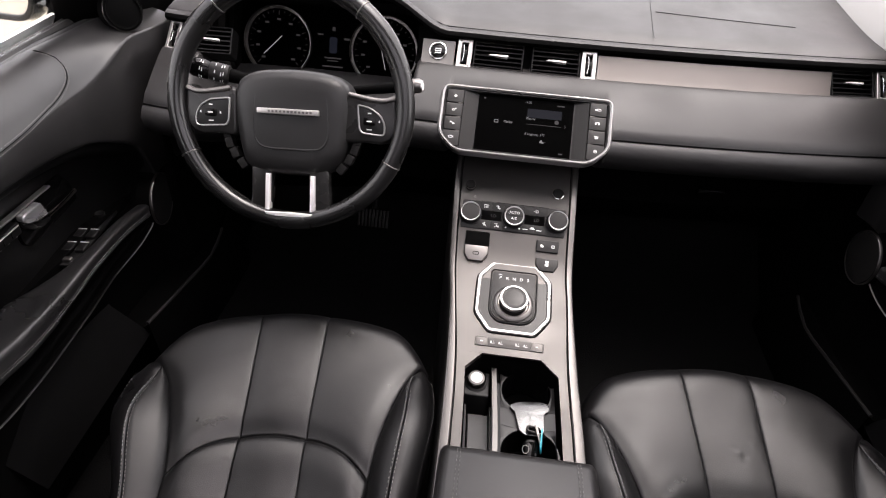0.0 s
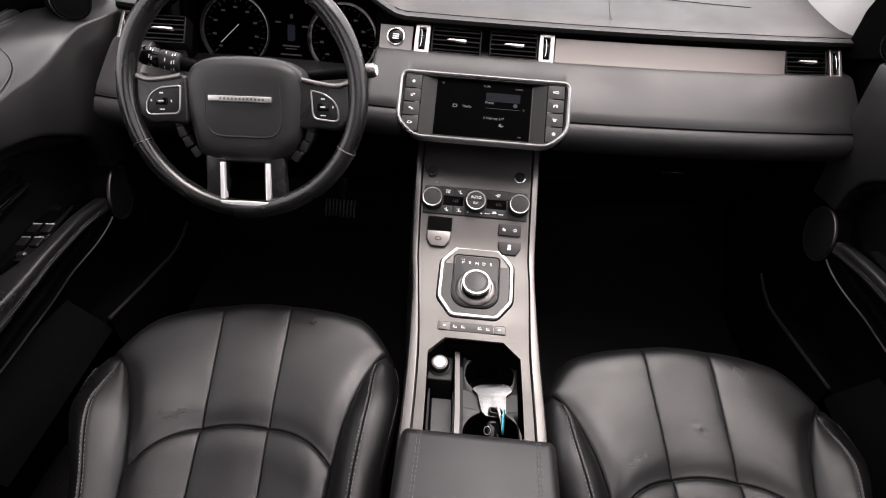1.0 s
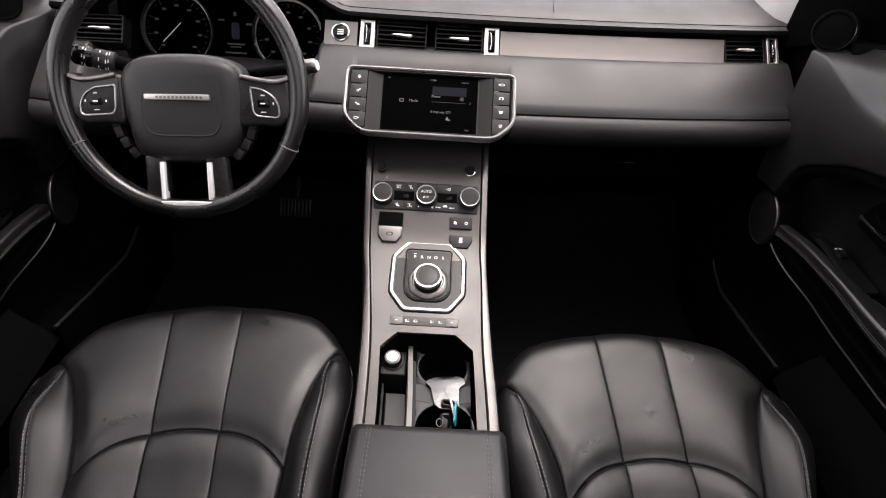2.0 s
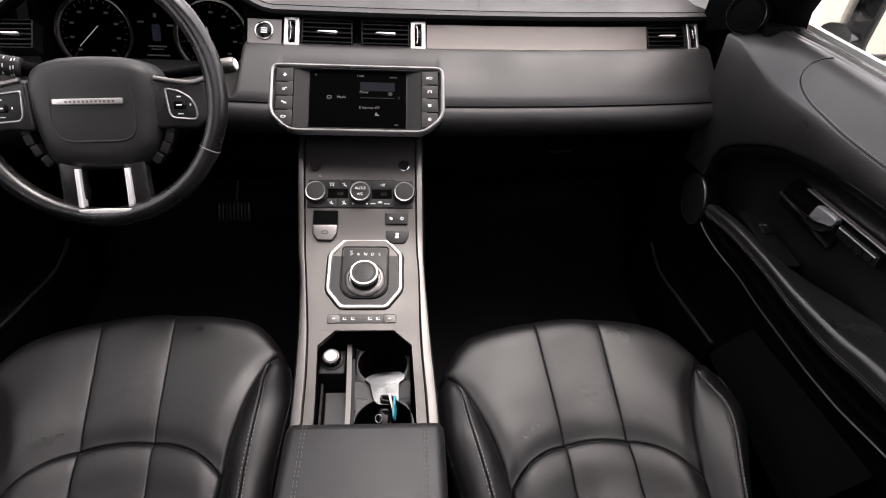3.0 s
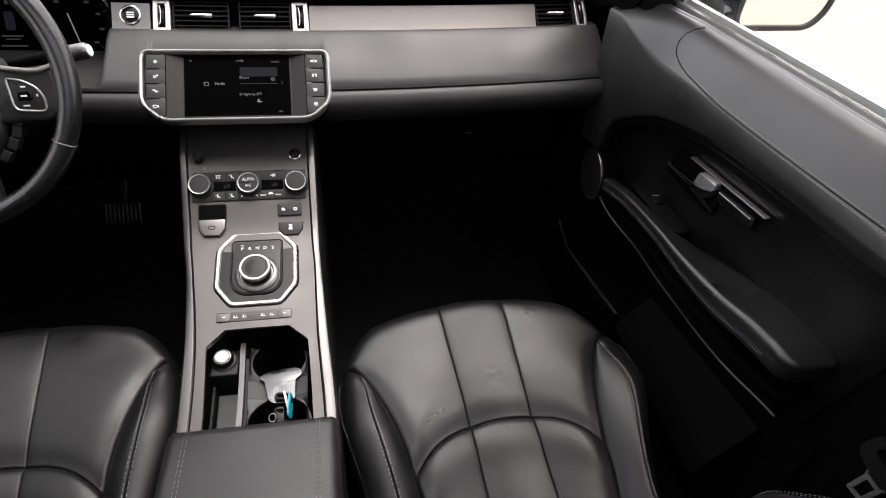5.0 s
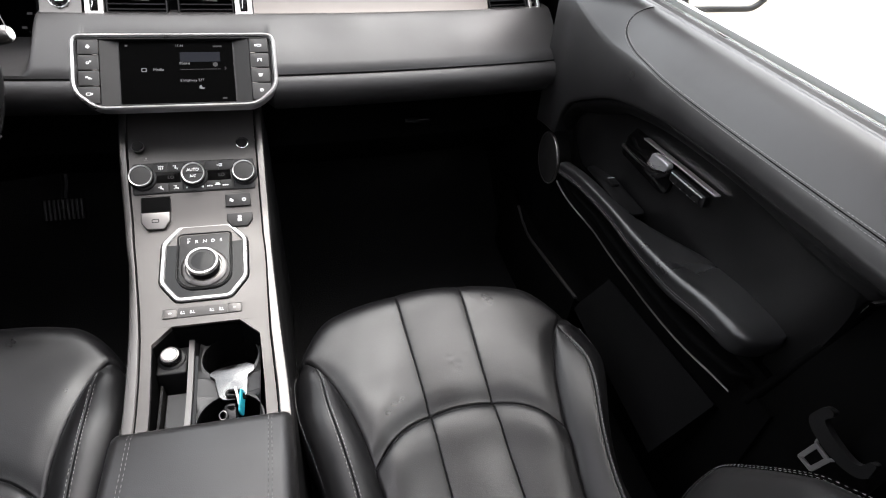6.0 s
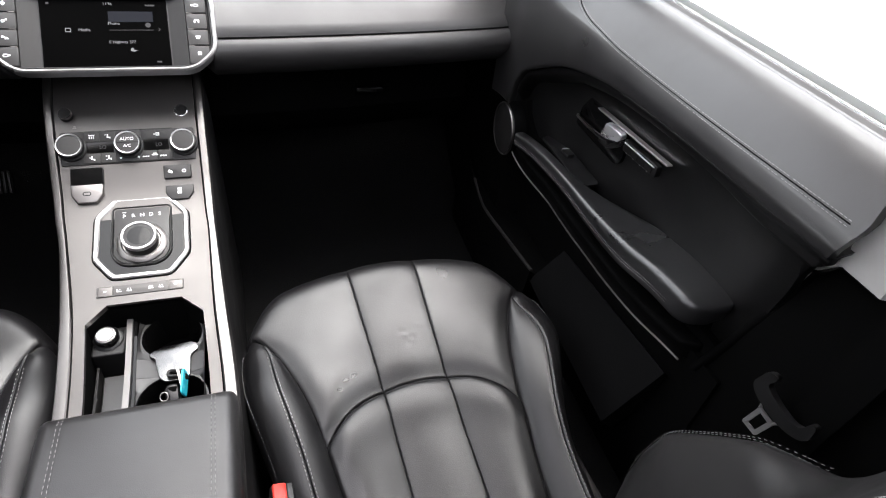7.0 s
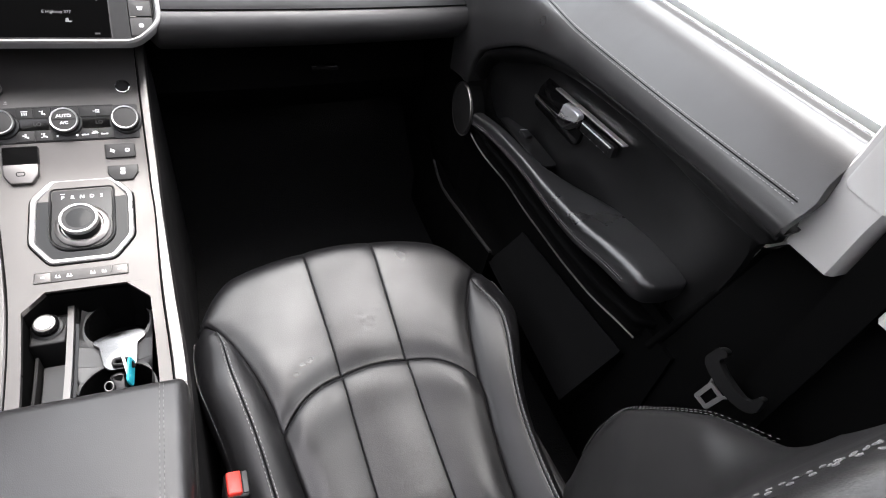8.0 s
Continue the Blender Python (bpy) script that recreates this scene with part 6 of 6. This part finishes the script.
def sill(s, side):
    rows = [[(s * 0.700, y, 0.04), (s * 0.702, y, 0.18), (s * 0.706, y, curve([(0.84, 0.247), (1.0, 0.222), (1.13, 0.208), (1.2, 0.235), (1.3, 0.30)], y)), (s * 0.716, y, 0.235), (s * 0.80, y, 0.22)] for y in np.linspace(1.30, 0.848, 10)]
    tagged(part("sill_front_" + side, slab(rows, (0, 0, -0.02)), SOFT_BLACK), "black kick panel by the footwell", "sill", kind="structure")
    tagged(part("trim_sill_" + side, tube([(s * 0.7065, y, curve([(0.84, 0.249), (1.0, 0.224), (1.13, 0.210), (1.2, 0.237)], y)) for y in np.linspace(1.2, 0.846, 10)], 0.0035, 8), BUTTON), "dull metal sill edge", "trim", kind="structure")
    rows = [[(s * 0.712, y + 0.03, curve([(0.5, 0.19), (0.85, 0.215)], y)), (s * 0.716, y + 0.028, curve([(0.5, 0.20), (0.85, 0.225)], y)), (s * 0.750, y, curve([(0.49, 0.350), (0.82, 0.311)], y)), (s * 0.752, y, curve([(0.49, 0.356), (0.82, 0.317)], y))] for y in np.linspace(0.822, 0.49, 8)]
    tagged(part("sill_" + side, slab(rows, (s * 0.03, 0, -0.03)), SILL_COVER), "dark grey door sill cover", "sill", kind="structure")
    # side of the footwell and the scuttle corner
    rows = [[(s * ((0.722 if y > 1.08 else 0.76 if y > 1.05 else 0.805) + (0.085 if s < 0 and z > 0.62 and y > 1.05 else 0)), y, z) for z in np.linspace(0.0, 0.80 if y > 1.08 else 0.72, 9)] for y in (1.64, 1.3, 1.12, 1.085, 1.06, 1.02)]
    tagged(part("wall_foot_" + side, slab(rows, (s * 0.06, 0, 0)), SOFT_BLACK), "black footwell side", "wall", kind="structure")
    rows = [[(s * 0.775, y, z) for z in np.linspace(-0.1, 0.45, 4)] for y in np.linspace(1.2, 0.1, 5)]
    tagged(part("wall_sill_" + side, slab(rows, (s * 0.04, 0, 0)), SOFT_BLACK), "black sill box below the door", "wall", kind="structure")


def seat_belt():
    M = Matrix.Translation((0.725, 0.335, 0.50))
    b = thing("seat_belt", "black seat belt with a metal tongue hanging at the pillar", "seat belt", M)
    W = Matrix()
    part("webbing", slab([[(0.752, y, z), (0.750, y - 0.045, z)] for y, z in ((0.325, 0.30), (0.325, 0.45), (0.318, 0.60), (0.31, 0.80), (0.30, 1.10))], (0.002, 0, 0)), SOFT_BLACK, b, m=W)
    side = Matrix(((0, 0, 1, 0.731), (1, 0, 0, 0), (0, 1, 0, 0), (0, 0, 0, 1)))
    o = [(0.358, 0.507), (0.363, 0.515), (0.356, 0.541), (0.346, 0.546), (0.341, 0.541), (0.348, 0.527), (0.333, 0.521), (0.314, 0.518), (0.300, 0.518), (0.292, 0.523), (0.288, 0.539), (0.281, 0.540), (0.279, 0.520), (0.286, 0.509), (0.297, 0.503), (0.312, 0.499), (0.330, 0.499), (0.348, 0.502)]
    part("tongue_grip", plate(round_off(o if sum(a[0] * c[1] - c[0] * a[1] for a, c in zip(o, o[1:] + o[:1])) > 0 else o[::-1], 0.006), -0.006, 0.003, 0.002), PLASTIC, b, "dark grey plastic tongue grip", m=side)
    o = [(0.349, 0.451), (0.342, 0.490), (0.318, 0.488), (0.326, 0.452)]
    o = [tuple(Vector(p) * (1 - q) + Vector(r) * q) for p, r in zip(o, o[1:] + o[:1]) for q in (0.08, 0.92)][::-1]
    part("tongue", merge(frame_ring(o[::-1] if sum(a[0] * c[1] - c[0] * a[1] for a, c in zip(o, o[1:] + o[:1])) < 0 else o, 0.0055, 0.0, 0.003, 0.0008), tube([(0.342, 0.488, 0.0015), (0.343, 0.501, 0.0015)], 0.002, 8), tube([(0.320, 0.487, 0.0015), (0.312, 0.501, 0.0015)], 0.002, 8)), SILVER, b, "bright metal tongue", m=side)


def belt_buckle():
    M = Matrix.Translation((0.181, 0.448, 0.324)) @ pose(0, 0, 0, -12, 9, 0) @ Matrix.Scale(1.2, 4)
    b = thing("belt_buckle", "belt buckle with a red release button beside the seat", "buckle", M)
    part("case", plate(rrect(-0.012, -0.016, 0.012, 0.016, 0.004), -0.10, 0.0, 0.004), PLASTIC, b)
    part("release", plate(rrect(-0.010, -0.014, 0.004, 0.013, 0.002), -0.03, 0.004, 0.002), RED, b, "red release button")
    part("slot_plate", plate(rrect(0.005, -0.013, 0.0105, 0.013, 0.001), -0.004, 0.0015, 0.0005), TRAY, b)


def key_and_fob():
    M = Matrix.Translation((0.054, 0.628, 0.340))
    k = thing("car_key", "dark car key with steel ring and a teal tag", "key", M)
    part("fob", moved(plate(round_off(rrect(-0.011, -0.021, 0.011, 0.012, 0.009), 0.003), -0.007, 0.007, 0.005), pose(-0.002, -0.008, -0.004, 24, 6, 8)), GLOSS, k)
    part("loop", moved(frame_ring(rrect(-0.011, -0.006, 0.011, 0.007, 0.005), 0.0045, -0.003, 0.003, 0.0015), pose(0.001, 0.016, 0.0055, 6, 0, -8)), PLASTIC, k)
    part("strap", tube(along([(0.008, 0.016, 0.008), (0.014, 0.010, 0.010), (0.018, 0.002, 0.008)], 8), 0.0024, 8, flat=0.6), SOFT_BLACK, k)
    part("ring", tube([(-0.011 + 0.005 * math.cos(a), -0.020 + 0.005 * math.sin(a), 0.006 + 0.003 * math.sin(a)) for a in np.linspace(0, math.tau, 28, endpoint=False)], 0.0008, 6, wrap=True), SATIN, k)
    part("blade", moved(plate(rrect(-0.0018, -0.018, 0.0018, 0.018, 0.001), -0.001, 0.001), pose(0.008, 0.004, 0.011, 6, 10, 14)), SATIN, k)
    n, u = Vector((0.97, -0.1, 0.15)).normalized(), Vector((0.009, -0.035, -0.006)).normalized()
    v = n.cross(u).normalized()
    u = v.cross(n)
    turn = Matrix((v, -u, n)).transposed().to_4x4()
    part("tag", plate(rrect(-0.010, -0.018, 0.010, 0.018, 0.005), -0.0012, 0.0012, 0.0008), TEAL, k, "teal plastic tag", m=M @ Matrix.Translation((0.0135, -0.002, 0.006)) @ turn)


def brake_pedal():
    M = Matrix.Translation((-0.335, 1.27, 0.27)) @ pose(0, 0, 0, 55)
    p = thing("brake_pedal", "brake pedal with a ribbed rubber pad", "pedal", M)
    part("plate", plate(rrect(-0.042, -0.025, 0.042, 0.025, 0.006), -0.006, 0.0, 0.001), SOFT_BLACK, p)
    for k in range(9):
        part("rib", plate(rrect(-0.038 + 0.009 * k, -0.022, -0.033 + 0.009 * k, 0.022, 0.001), 0.0, 0.004, 0.001), PLASTIC, p)
    part("arm", tube([(0, 0.0, -0.004), (0.0, 0.06, -0.03), (0.0, 0.18, -0.02)], 0.008, 8), PLASTIC, p)


roof()
side_frames()
for s, side in ((1, "right"), (-1, "left")):
    pillar_b(s, side)
    sill(s, side)
dashboard()
air_vent(-0.1145, -0.0185, "black centre air vent with a bright tab")
air_vent(-0.0025, 0.0890, "black centre air vent with a bright tab")
air_vent(0.568, 0.652, "black outer air vent beside the door")
air_vent(-0.652, -0.568, "black outer air vent beside the door")
for x in (-0.132, 0.1055):
    vent_wheel(x)
for x in (0.668, -0.683):
    vent_wheel(x, "narrow bright vent thumbwheel beside the door")
start_button()
instrument_cluster()
steering_wheel()
stalk(-1)
stalk(1)
infotainment()
centre_console()
climate_panel()
console_switches()
gear_selector()
socket_plug()
armrest()
seat(0.3955, 0.599, 3.5, 0.0114, 0.0, "black leather passenger seat with sewn cushion panels and creases", True)
seat(-0.350, 0.6017, 6.8, 0.022, -0.006, "black leather driver's seat with sewn cushion panels", False)
car_door(1, "black trimmed front passenger door with armrest and speaker")
left_door = car_door(-1, "black trimmed driver's door with window switches")
left_door.matrix_basis = Matrix.Translation((-0.7340, 0.8587, 0.6246)) @ Matrix.Rotation(radians(7.25), 4, "Z") @ Matrix.Translation((0.72, -0.9, -0.65)) @ left_door.matrix_basis
door_mirror(1)
door_mirror(-1)
seat_belt()
belt_buckle()
key_and_fob()
brake_pedal()
